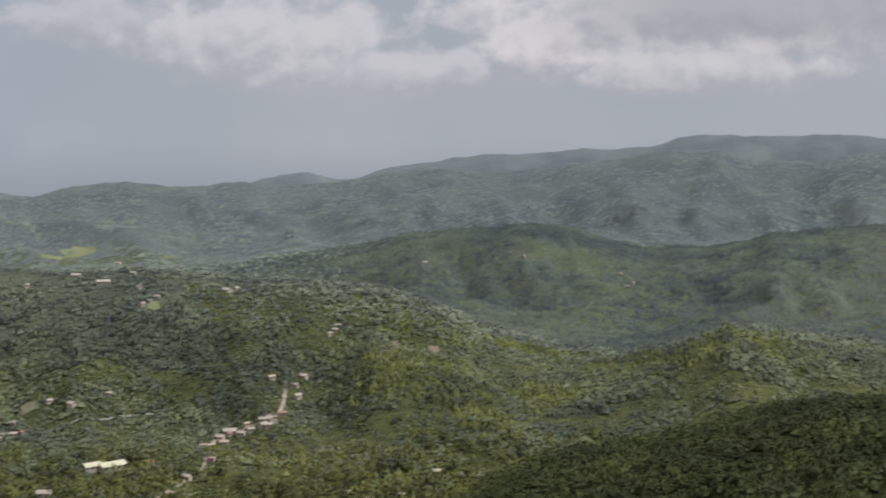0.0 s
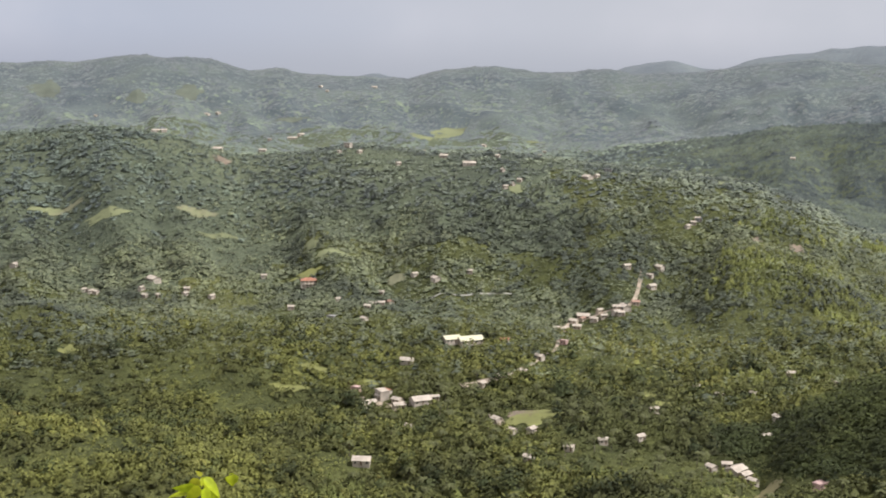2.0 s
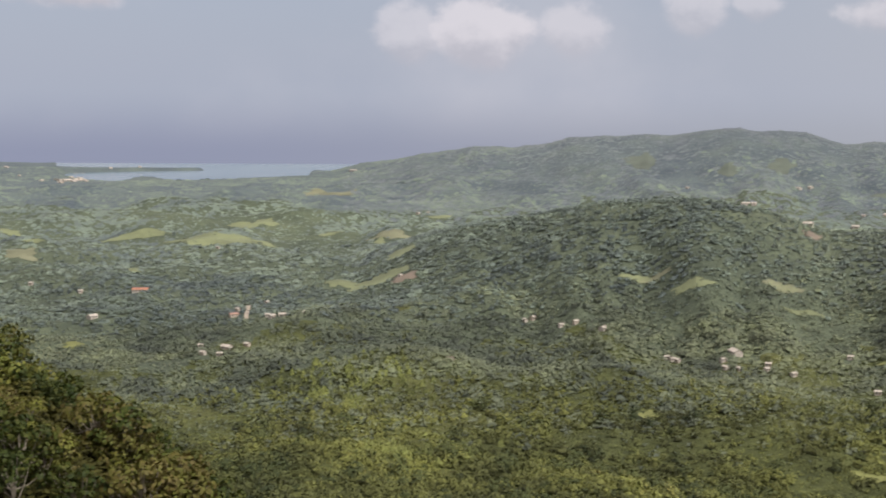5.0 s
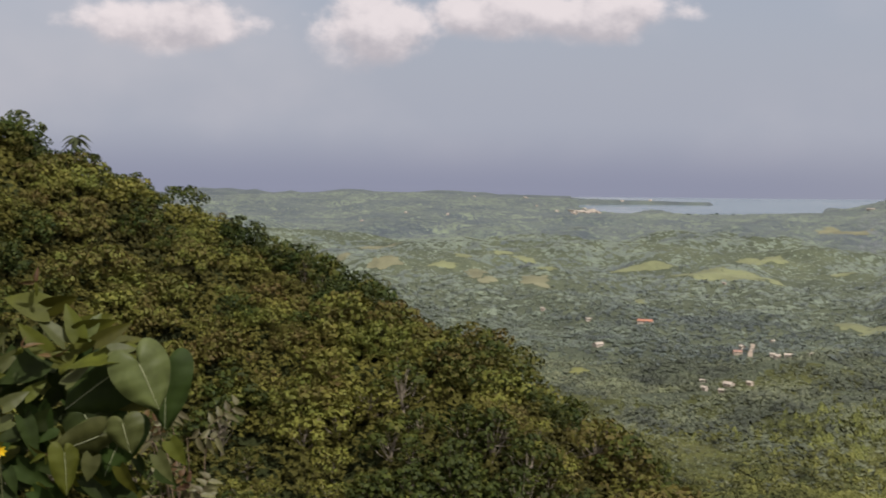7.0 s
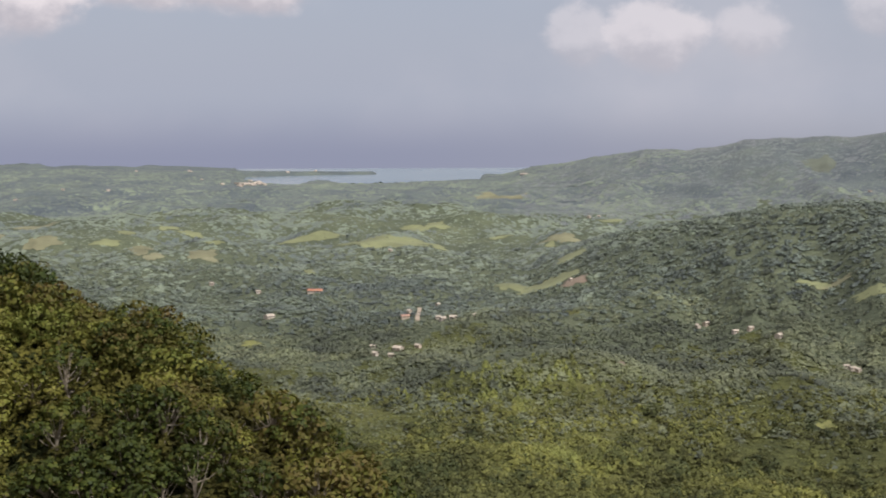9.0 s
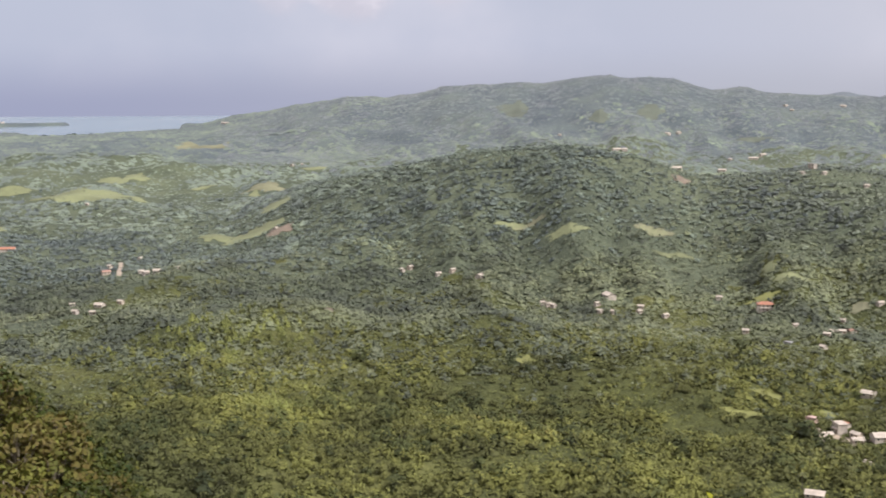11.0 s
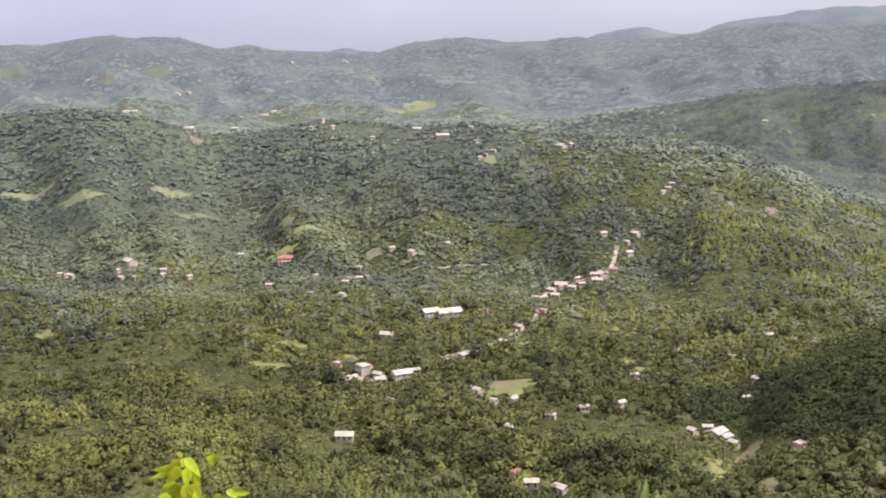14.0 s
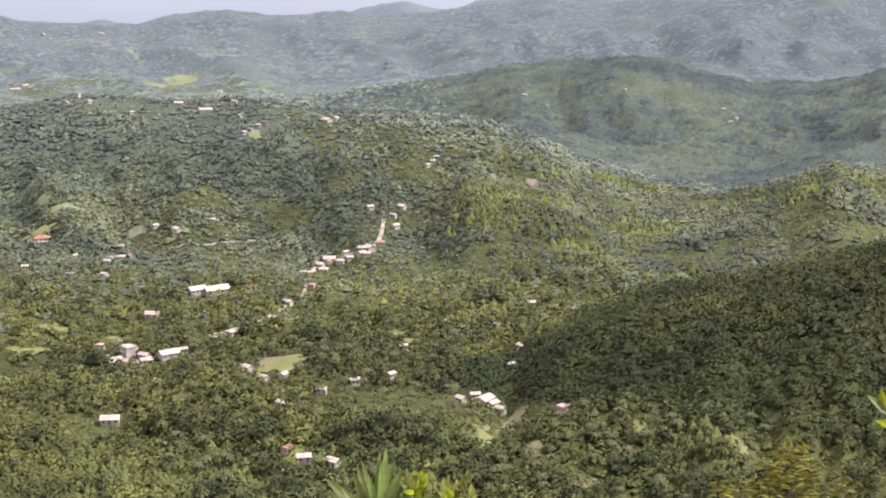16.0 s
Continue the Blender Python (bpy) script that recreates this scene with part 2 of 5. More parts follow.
WHITE_WALL = weathered("white_plaster", (0.54, 0.47, 0.38))
CREAM_WALL = weathered("cream_plaster", (0.55, 0.46, 0.35))
PINK_WALL = weathered("pink_plaster", (0.62, 0.42, 0.36))
GREY_WALL = weathered("bare_concrete", (0.36, 0.35, 0.33))
ZINC = weathered("zinc_sheet", (0.52, 0.445, 0.35), 0.75, 0.8, 0.35)
CREAM_ROOF = weathered("cream_sheet", (0.66, 0.62, 0.42), 0.5, 0.8, 0.12)
RED_ROOF = weathered("red_sheet", (0.42, 0.19, 0.11), 0.6, 0.8)
RUST_ROOF = weathered("rusty_sheet", (0.40, 0.24, 0.17), 0.7, 0.8, 0.4)
DARK_GLASS = weathered("dark_window", (0.05, 0.055, 0.06), 0.2, 2.0, 0.2)
DOOR_WOOD = weathered("brown_door", (0.18, 0.11, 0.07))
SAND_ROAD = weathered("pale_marl", (0.38, 0.31, 0.225), 0.95, 0.3, 0.3)
TRACK = weathered("grey_track", (0.30, 0.29, 0.24), 0.95, 0.3, 0.3)
PASTURE = weathered("pale_pasture", (0.190, 0.205, 0.095), 0.95, 0.06, 0.3)
HILL_GRASS = weathered("hill_grass", (0.122, 0.138, 0.098), 0.95, 0.05, 0.3)
MEADOW = weathered("meadow_grass", (0.205, 0.210, 0.062), 0.95, 0.12, 0.35)
DRY_MEADOW = weathered("dry_grass", (0.195, 0.192, 0.105), 0.95, 0.12, 0.3)
FALLOW = weathered("olive_grass", (0.190, 0.168, 0.072), 0.95, 0.2, 0.4)
EARTH = weathered("red_earth", (0.205, 0.158, 0.108), 0.95, 0.12, 0.35)

# ---- the lie of the land ----
rng = np.random.default_rng(7)


def table(bearing, pairs):
    a = np.array(pairs)
    return np.interp(bearing, a[:, 0], a[:, 1])


def ease(v):
    v = np.clip(v, 0, 1)
    return v * v * (3 - 2 * v)


LATTICE = np.random.default_rng(3).random((256, 256))


def value_noise(x, y):
    xi, yi = np.floor(x).astype(int), np.floor(y).astype(int)
    fx, fy = ease(x - xi), ease(y - yi)
    g = lambda i, j: LATTICE[(xi + i) % 256, (yi + j) % 256]
    return (g(0, 0) * (1 - fx) + g(1, 0) * fx) * (1 - fy) + (g(0, 1) * (1 - fx) + g(1, 1) * fx) * fy - 0.5


def fractal(x, y, size, octaves=4):
    total, amp = 0.0, 1.0
    for k in range(octaves):
        total = total + amp * value_noise(x / size + 17.3 * k, y / size + 5.1 * k)
        size, amp = size / 2.03, amp * 0.5
    return total


def rolling(x, y, size):
    """Rounded knolls and gullies."""
    return 0.5 - np.abs(fractal(x, y, size, 4))


# Crest lines as seen from the lookout: bearing -> distance and bearing -> dip below level, in degrees.
SPUR = ([(18, 1750), (26, 1650), (34, 1550), (48, 1500), (60, 1450), (66, 1380), (70, 1280), (73.5, 1200), (77.5, 1230), (82, 1260), (92, 1300)],
        [(18, -7.5), (22.4, -5.6), (26, -4.9), (29.6, -4.2), (33.2, -3.95), (35, -4.1), (37, -4.5), (39.5, -5.3), (42, -5.15), (44.6, -4.8), (48.5, -5.15), (51, -5.05),
         (54.5, -5.4), (58.2, -5.7), (60.8, -5.95), (62.8, -6.3), (64.8, -7.2), (67.1, -8.4), (69.7, -9.3), (73.4, -9.8), (75.3, -9.05), (77.4, -7.95), (79.7, -8.3), (84, -8.8), (92, -9)])
NOSE = ([(56, 1230), (61.4, 1190), (65.7, 1120), (68.2, 1040), (70.4, 950), (74, 900)],
        [(56, -14), (59, -10.3), (61.4, -8.3), (63.5, -8.9), (65.7, -9.6), (67, -10.5), (68.2, -11.7), (70.4, -13.2), (73, -16)])
MIDDLE = ([(50, 2500), (58, 2400), (68, 2300), (92, 2300)],
          [(50, -5.2), (58.2, -4.6), (61.3, -4.0), (64.8, -3.5), (68.3, -3.3), (70.2, -3.45), (72.2, -4.05), (73.9, -4.5), (76, -4.45), (79.4, -3.7), (84, -3.3), (92, -3.4)])
RANGE = ([(15, 4350), (19, 4200), (24, 3800), (35, 3500), (60, 3500), (74, 3300), (92, 3300)],
         [(15, -3.6), (17, -3.0), (18.3, -2.8), (19.8, -2.45), (21.7, -2.02), (24, -1.84), (25.8, -1.78), (28.3, -1.42), (31.6, -1.12), (32.8, -1.27), (35.4, -0.88), (38.3, -1.15),
          (39.8, -1.5), (41.5, -1.5), (44, -1.8), (47, -1.78), (49.8, -1.22), (52.8, -1.5), (55, -1.28), (57, -1.42), (60.1, -1.34), (62.5, -1.0), (64.8, -0.75), (66.6, -1.05),
          (69.9, -0.66), (72.6, -0.44), (74.6, -0.06), (76.6, 0.02), (78.5, -0.54), (81, -0.56), (83.8, -0.15), (92, 0)])
BEYOND = ([(40, 4600), (92, 4600)],
          [(43, -3), (44.2, -1.85), (45.6, -1.63), (47.2, -1.85), (52, -2.2), (56, -1.36), (57.5, -1.04), (58.7, -0.93), (60, -1.28), (60.8, -1.24), (63, -0.6), (66.6, -0.18), (68.1, -0.24),
           (70.1, 0), (73.9, 0.08), (75.1, 0.48), (76.8, 0.6), (78, 0.62), (79.9, 0.68), (83.8, 0.52), (92, 0.5)])
FLANK = ([(60, 660), (63, 680), (71, 720), (77, 740), (84, 760), (100, 700)],
         [(60, -19.6), (62.6, -18.6), (63.2, -18.1), (64.5, -16.7), (66, -15.65), (68.5, -14.3), (71, -13.45), (73.5, -13.05), (77.2, -11.9), (80, -10.95), (84, -10.4), (100, -8)])
SHOULDER = ([(-60, 150), (-19, 150), (-13, 150), (-6, 140), (0, 128), (5, 116), (11, 100), (20, 70)],
            [(-60, 8.20), (-25, 0.70), (-19.1, -0.88), (-17.8, -1.58), (-15.7, -2.58), (-13.6, -3.38), (-11.2, -4.21), (-9, -5.48), (-6.5, -6.68), (-4.7, -7.78), (-2.1, -8.98), (0.4, -10.28), (2.5, -11.38),
             (3.5, -12.38), (5.1, -13.58), (7.7, -15.50), (10.8, -18.20), (14, -22.60), (20, -35.60)])
COAST = ([(-60, 4400), (5.8, 4430), (6.6, 4480), (9, 4540), (12, 4560), (16, 4600)],
         [(-60, -2.55), (-10, -2.64), (-7.2, -2.56), (-4.2, -2.44), (-0.9, -2.5), (2.9, -2.63), (6.2, -2.68), (9.2, -2.74), (11.9, -2.76), (12.1, -3.2), (16, -3.3)])


def ridge(z, bearing, r, line, front, behind, bare=0.0, cut=0.0, rough=0.0):
    rc = table(bearing, line[0])
    zc = EYE[2] + rc * np.tan(np.radians(table(bearing, line[1]))) - bare
    zc = zc + rough * rc * fractal(np.radians(bearing) * rc, 0 * rc, 20 + rc * 0.016, 3)
    s = r - rc
    # spurs run out and gullies cut in below the crest
    folds = np.clip(1 - np.abs(fractal(np.radians(bearing) * rc + 0.12 * r, r * 0.25, 40 + rc * 0.05, 4)) * 1.6, 0, 1)
    steep = 1 + cut * (folds - 0.45)
    shape = np.where(s < 0, ease(1 + s / front * steep), ease(1 - s / behind))
    return np.maximum(z, z + (zc - z) * shape)


KNOLLS = []  # x, y, half width, height of grassy hillocks on the plain


def land(x, y):
    """Height of the ground."""
    x, y = np.asarray(x, float), np.asarray(y, float)
    r, bearing = np.hypot(x, y), np.degrees(np.arctan2(x, y))
    z = 28 + 70 * ease((r - 1400) / 900) * (rolling(x, y, 300) - 0.3) + 26 * fractal(x, y, 170, 4) * ease((r - 350) / 300)
    z = z + 12 * fractal(x + 300, y, 90, 3) * ease((r - 450) / 150) * ease((1500 - r) / 200)
    z = z + 62 * ease((bearing - 52) / 10) * ease((r - 1450) / 300) * (rolling(x, y, 210) - 0.28)
    z = np.maximum(22.5, z + (23 - z) * ease((r - 3200) / 600) * ease(1.4 - np.abs(bearing - 11) / 10))
    shore = table(bearing, [(-60, 5200), (5.9, 5200), (6.2, 4250), (7, 4000), (8.3, 3930), (9.0, 4150), (9.8, 4130), (10.6, 3930), (12.9, 3990), (15.3, 4110), (17.6, 4290), (18.4, 4600), (19, 5200)])
    z = np.where(r > shore, -8, z)
    for cx, cy, wide, high in KNOLLS:
        z = z + high * np.exp(-((x - cx) ** 2 + (y - cy) ** 2) / (wide * wide))
    z = ridge(z, bearing, r, COAST, np.where(bearing < 6.0, 900, 70), 160, 0)
    z = ridge(z, bearing, r, BEYOND, 800, 400, 2, 0.3, 0.003)
    z = ridge(z, bearing, r, RANGE, 1000, 700, 2, 0.42, 0.003)
    z = ridge(z, bearing, r, MIDDLE, 620, 600, 3, 0.6, 0.004)
    z = ridge(z, bearing, r, SPUR, np.where(bearing < 66, 520, 300), 500, 4, 0.3)
    z = ridge(z, bearing, r, NOSE, 260, 120, 4, 0.3)
    z = ridge(z, bearing, r, FLANK, 260, 190, 4, 0.35)
    # the lookout's own hill
    hill = EYE[2] - 1.75 - 0.75 * r * ease(r / 4)
    z = np.maximum(z, hill)
    away = np.abs((bearing - 36 + 180) % 360 - 180)
    top = EYE[2] - 1.75 + 0.12 * r
    z = z + (np.maximum(top, z) - z) * ease((away - 85) / 40) * ease(1 - (r - 300) / 900)
    near = ridge(np.minimum(z, EYE[2] - 1.75 - 0.5 * r), bearing, r, SHOULDER, 105, 120, 0)
    z = np.where((r < 330) & (bearing < 22) & (bearing > -100), np.maximum(z, near), z)
    return z


def ground_at(bearing, dip, lift=0.0):
    """Where the line of sight from the lookout along a bearing and a dip meets the ground."""
    r = np.geomspace(200, 4950, 2600)
    a = radians(bearing)
    z = EYE[2] + r * math.tan(radians(dip))
    h = land(r * math.sin(a), r * math.cos(a)) + lift
    k = int(np.argmax(h >= z)) if (h >= z).any() else len(r) - 1
    return float(r[k] * math.sin(a)), float(r[k] * math.cos(a)), float(h[k] - lift)


def mesh_of(name, verts, tris, mat, smooth=False, tone=None, normals=None):
    """One mesh from arrays of corners and triangles."""
    me = bpy.data.meshes.new(name)
    verts, tris = np.ascontiguousarray(verts, np.float32), np.ascontiguousarray(tris, np.int32)
    n, k = tris.shape
    me.vertices.add(len(verts))
    me.vertices.foreach_set("co", verts.ravel())
    me.loops.add(n * k)
    me.loops.foreach_set("vertex_index", tris.ravel())
    me.polygons.add(n)
    me.polygons.foreach_set("loop_start", np.arange(0, n * k, k, dtype=np.int32))
    if smooth:
        me.polygons.foreach_set("use_smooth", np.ones(n, bool))
    me.update(calc_edges=True)
    if tone is not None:
        me.attributes.new("tone", "FLOAT", "POINT").data.foreach_set("value", np.ascontiguousarray(tone, np.float32))
    if normals is not None:
        me.attributes.new("custom_normal", "FLOAT_VECTOR", "POINT").data.foreach_set("vector", np.ascontiguousarray(normals, np.float32).ravel())
    me.materials.append(mat)
    return me


# hillocks of the plain: bearing, dip, half width in degrees
HILLOCKS = [(4.25, -6.5, 1.0), (1.6, -6.15, 0.8), (2.5, -5.5, 0.7), (-2.65, -5.8, 1.0), (-4.5, -5.5, 0.7), (0.0, -5.75, 0.8), (4.9, -5.95, 0.7), (6.2, -10.5, 1.2), (9.0, -5.8, 1.2),
            (17.8, -8.1, 1.0), (20.2, -5.85, 1.1), (20.7, -7.85, 1.2), (8.8, -7.3, 0.7), (16.5, -7.0, 1.2), (24.0, -8.6, 1.4), (11.0, -7.4, 1.2)]
KNOLLS += [(x, y, radians(w) * math.hypot(x, y), 0.3 * radians(w) * math.hypot(x, y)) for (x, y, z), w in [(ground_at(b, d), w) for b, d, w in HILLOCKS]]

# ---- ground and sea ----
bearings = np.concatenate([np.arange(-26, 92, 0.32), np.arange(92, 334, 4.0)])
ranges = np.concatenate([[0.02, 0.8], np.geomspace(3, 400, 60), np.geomspace(408, 1900, 130), np.geomspace(1920, 5600, 170)])
B, R = np.meshgrid(np.radians(bearings), ranges, indexing="ij")
gx, gy = R * np.sin(B), R * np.cos(B)
gz = land(gx, gy)
ni, nj = R.shape
ii, jj = np.meshgrid(np.arange(ni), np.arange(nj - 1), indexing="ij")
i2 = (ii + 1) % ni
quads = np.stack([ii * nj + jj, i2 * nj + jj, i2 * nj + jj + 1, ii * nj + jj + 1], -1).reshape(-1, 4)
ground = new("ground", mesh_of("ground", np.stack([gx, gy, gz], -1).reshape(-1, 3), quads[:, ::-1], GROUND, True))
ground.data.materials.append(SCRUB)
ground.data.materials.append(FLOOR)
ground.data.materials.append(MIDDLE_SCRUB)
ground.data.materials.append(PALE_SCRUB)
# zones by distance, each farther one with more haze in its colour
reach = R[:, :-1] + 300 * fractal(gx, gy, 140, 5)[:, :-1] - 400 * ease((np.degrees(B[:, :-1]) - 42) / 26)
# flank ground takes the dark floor too, shade put into its colour
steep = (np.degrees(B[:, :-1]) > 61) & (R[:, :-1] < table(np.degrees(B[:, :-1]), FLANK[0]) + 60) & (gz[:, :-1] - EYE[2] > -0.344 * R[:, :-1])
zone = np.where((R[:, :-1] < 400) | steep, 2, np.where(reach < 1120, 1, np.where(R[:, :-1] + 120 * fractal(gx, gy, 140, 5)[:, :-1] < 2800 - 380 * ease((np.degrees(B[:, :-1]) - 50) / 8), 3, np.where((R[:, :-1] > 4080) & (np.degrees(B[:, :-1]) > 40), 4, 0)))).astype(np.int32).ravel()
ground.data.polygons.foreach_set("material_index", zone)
tagged(ground, "green hills, spurs and a broad valley floor", "ground", kind="structure")


def ground_z(x, y):
    """Height of the ground sheet itself, between its corners."""
    x, y = np.asarray(x, float), np.asarray(y, float)
    r, b = np.hypot(x, y), (np.degrees(np.arctan2(x, y)) + 26) / 0.32
    i = np.clip(b.astype(int), 0, ni - 2)
    j = np.clip(np.searchsorted(ranges, r) - 1, 0, nj - 2)
    u, v = np.clip(b - i, 0, 1), (r - ranges[j]) / (ranges[j + 1] - ranges[j])
    return (gz[i, j] * (1 - u) + gz[i + 1, j] * u) * (1 - v) + (gz[i, j + 1] * (1 - u) + gz[i + 1, j + 1] * u) * v


skyline = np.maximum.accumulate((gz - EYE[2]) / R, axis=1)

wb = np.radians(np.arange(4, 26, 0.5))
wv = np.concatenate([np.stack([rr * np.sin(wb), rr * np.cos(wb), 20 + 0 * wb], -1) for rr in (3800, 4500, 6500, 20000)])
nw = len(wb)
wq = [(k * nw + i, k * nw + i + 1, (k + 1) * nw + i + 1, (k + 1) * nw + i) for k in range(3) for i in range(nw - 1)]
sea = new("sea", mesh_of("sea", wv, np.array(wq)[:, ::-1], WATER, True))
tagged(sea, "calm turquoise bay opening to the sea", "sea", kind="structure")

# ---- woods ----
def hidden(x, y, z):
    """Behind a crest, out of sight of the lookout."""
    r, b = np.hypot(x, y), np.degrees(np.arctan2(x, y))
    i = np.clip(((b + 26) / 0.32).astype(int), 0, ni - 1)
    j = np.clip(np.searchsorted(ranges, r) - 2, 0, nj - 1)
    return (z - EYE[2]) / r < skyline[i, j] - 0.004


# low caps for woods far away: a top and two rings
CAP_A = np.arange(5) * 2 * np.pi / 5
CAP_V = np.array([(0, 0, 1.0)] + [(math.cos(a), math.sin(a), -0.25) for a in CAP_A])
CAP_F = np.array([(0, 1 + i, 1 + (i + 1) % 5) for i in range(5)])


def clumps(px, py, pz, sx, sz, rough, faces, slope=None):
    """Many lumps at once: places, half widths, half heights."""
    shape = CAP_V
    n, nv = len(px), len(shape)
    turn = rng.random(n) * 6.283
    v = shape[None] * (1 + rough * (rng.random((n, nv, 1)) - 0.5) * 2)
    c, s = np.cos(turn)[:, None], np.sin(turn)[:, None]
    out = np.empty((n, nv, 3))
    out[..., 0] = (v[..., 0] * c - v[..., 1] * s) * sx[:, None] + px[:, None]
    out[..., 1] = (v[..., 0] * s + v[..., 1] * c) * sx[:, None] + py[:, None]
    out[..., 2] = v[..., 2] * sz[:, None] + pz[:, None]
    if slope is not None:
        # the crowns follow the lie of the land
        out[..., 2] += (out[..., 0] - px[:, None]) * slope[0][:, None] + (out[..., 1] - py[:, None]) * slope[1][:, None]
    f = faces[None] + (np.arange(n) * nv)[:, None, None]
    return out.reshape(-1, 3), f.reshape(-1, 3)


def joined(parts):
    vs, fs, k = [], [], 0
    for v, f in parts:
        vs.append(v)
        fs.append(f + k)
        k += len(v)
    return np.concatenate(vs), np.concatenate(fs)


CLEAR = []  # x, y, radius kept free of trees
GRASS = []  # the same, where low brush may grow


def scatter(b0, b1, r0, r1, per, w0=0.0, w1=0.0, free=()):
    """Random places in a sector, one to so many square metres; w0, w1: how far its near and far edge thin out."""
    edge0, edge1 = r0, r1
    r0, r1 = r0 - w0, r1 + w1
    n = int(0.5 * (r1 * r1 - r0 * r0) * radians(b1 - b0) / per)
    r = np.sqrt(rng.random(n) * (r1 * r1 - r0 * r0) + r0 * r0)
    b = np.radians(b0 + rng.random(n) * (b1 - b0))
    x, y = r * np.sin(b), r * np.cos(b)
    z = ground_z(x, y)
    keep = (z > 21.0) & ~(hidden(x, y, z + 7) & (rng.random(n) < 0.8))
    if w0:
        keep &= rng.random(n) < (r - edge0 + w0) / (2 * w0)
    if w1:
        keep &= rng.random(n) < (edge1 + w1 - r) / (2 * w1)
    for cx, cy, cr in free or CLEAR:
        keep &= (x - cx) ** 2 + (y - cy) ** 2 > cr * cr
    return x[keep], y[keep], z[keep]


def sprays(x, y, z, s, h, count, size):
    """Leafy sprays over the dome of each crown, each a small sheet that leans its own way."""
    return crowns(x, y, z, s, h, count, size / 1.2, 1)[:2]


def crowns(x, y, z, s, h, count, size, lobes, open_top=0.3, lie=(0.0, 0.0, 1.0)):
    """Broken crowns: boughs of uneven height, each a tuft of small leafy sheets that lean their own way. Corners, faces, leaf directions (open_top: how far leaves turn to the sky), tone of each bough."""
    n = len(x)
    a, q = rng.random((n, 1)) * 6.283 + np.arange(lobes) * 2.4, (0.34 if lobes > 1 else 0.0) * np.sqrt(rng.random((n, lobes)))
    wide = (0.22 + 0.14 * rng.random((n, lobes)) if lobes > 1 else 0.5 + 0.1 * rng.random((n, 1))) * s[:, None]
    bx, by = x[:, None] + np.cos(a) * q * s[:, None], y[:, None] + np.sin(a) * q * s[:, None]
    bz = z[:, None] + h[:, None] * (0.66 - 1.7 * q * q + 0.13 * rng.normal(size=(n, lobes)) if lobes > 1 else 0.35)
    k, row = rng.integers(0, lobes, (n, count)), np.arange(n)[:, None]
    phi, up = rng.random((n, count)) * 6.283, 1 - 1.1 * rng.random((n, count)) ** 1.15
    side = np.sqrt(1 - up * up)
    d = np.stack([side * np.cos(phi), side * np.sin(phi), up], -1)
    reach = wide[row, k] * (0.86 + 0.22 * rng.random((n, count)))
    flat = np.clip(h / s, 0.5, 1.1)[:, None]
    c = np.stack([bx[row, k] + d[..., 0] * reach, by[row, k] + d[..., 1] * reach, bz[row, k] + d[..., 2] * reach * flat], -1)
    nrm = d + 0.3 * rng.normal(size=d.shape) + (0.0, 0.0, 1.7 * open_top)
    nrm /= np.linalg.norm(nrm, axis=-1, keepdims=True)
    u = np.cross(nrm, rng.normal(size=d.shape))
    u /= np.linalg.norm(u, axis=-1, keepdims=True)
    w = np.cross(nrm, u)
    out = np.empty((n, count, 3, 3))
    for i in range(3):
        t = i * 2.094 + rng.uniform(-0.5, 0.5, (n, count, 1))
        out[:, :, i] = c + (u * np.cos(t) + w * np.sin(t)) * (size * s[:, None, None] ** 0.5 * (0.55 + 0.9 * rng.random((n, count, 1))))
    v = out.reshape(-1, 3)
    # light falls on the crown as a whole, then on its boughs
    heart = np.stack([x, y, z + 0.2 * h], -1)[:, None]
    whole = (c - heart) / np.linalg.norm(c - heart, axis=-1, keepdims=True)
    soft = np.repeat((0.55 * whole + 0.4 * d + 0.35 * nrm + 2.2 * max(open_top, 0.3) * np.asarray(lie) - (0.0, 0.0, 2.2 * max(0.3 - open_top, 0.0))).reshape(-1, 3), 3, axis=0)
    return v, np.arange(len(v)).reshape(-1, 3), soft / np.linalg.norm(soft, axis=-1, keepdims=True), (0.07 * rng.normal(size=(n, lobes)))[row, k]


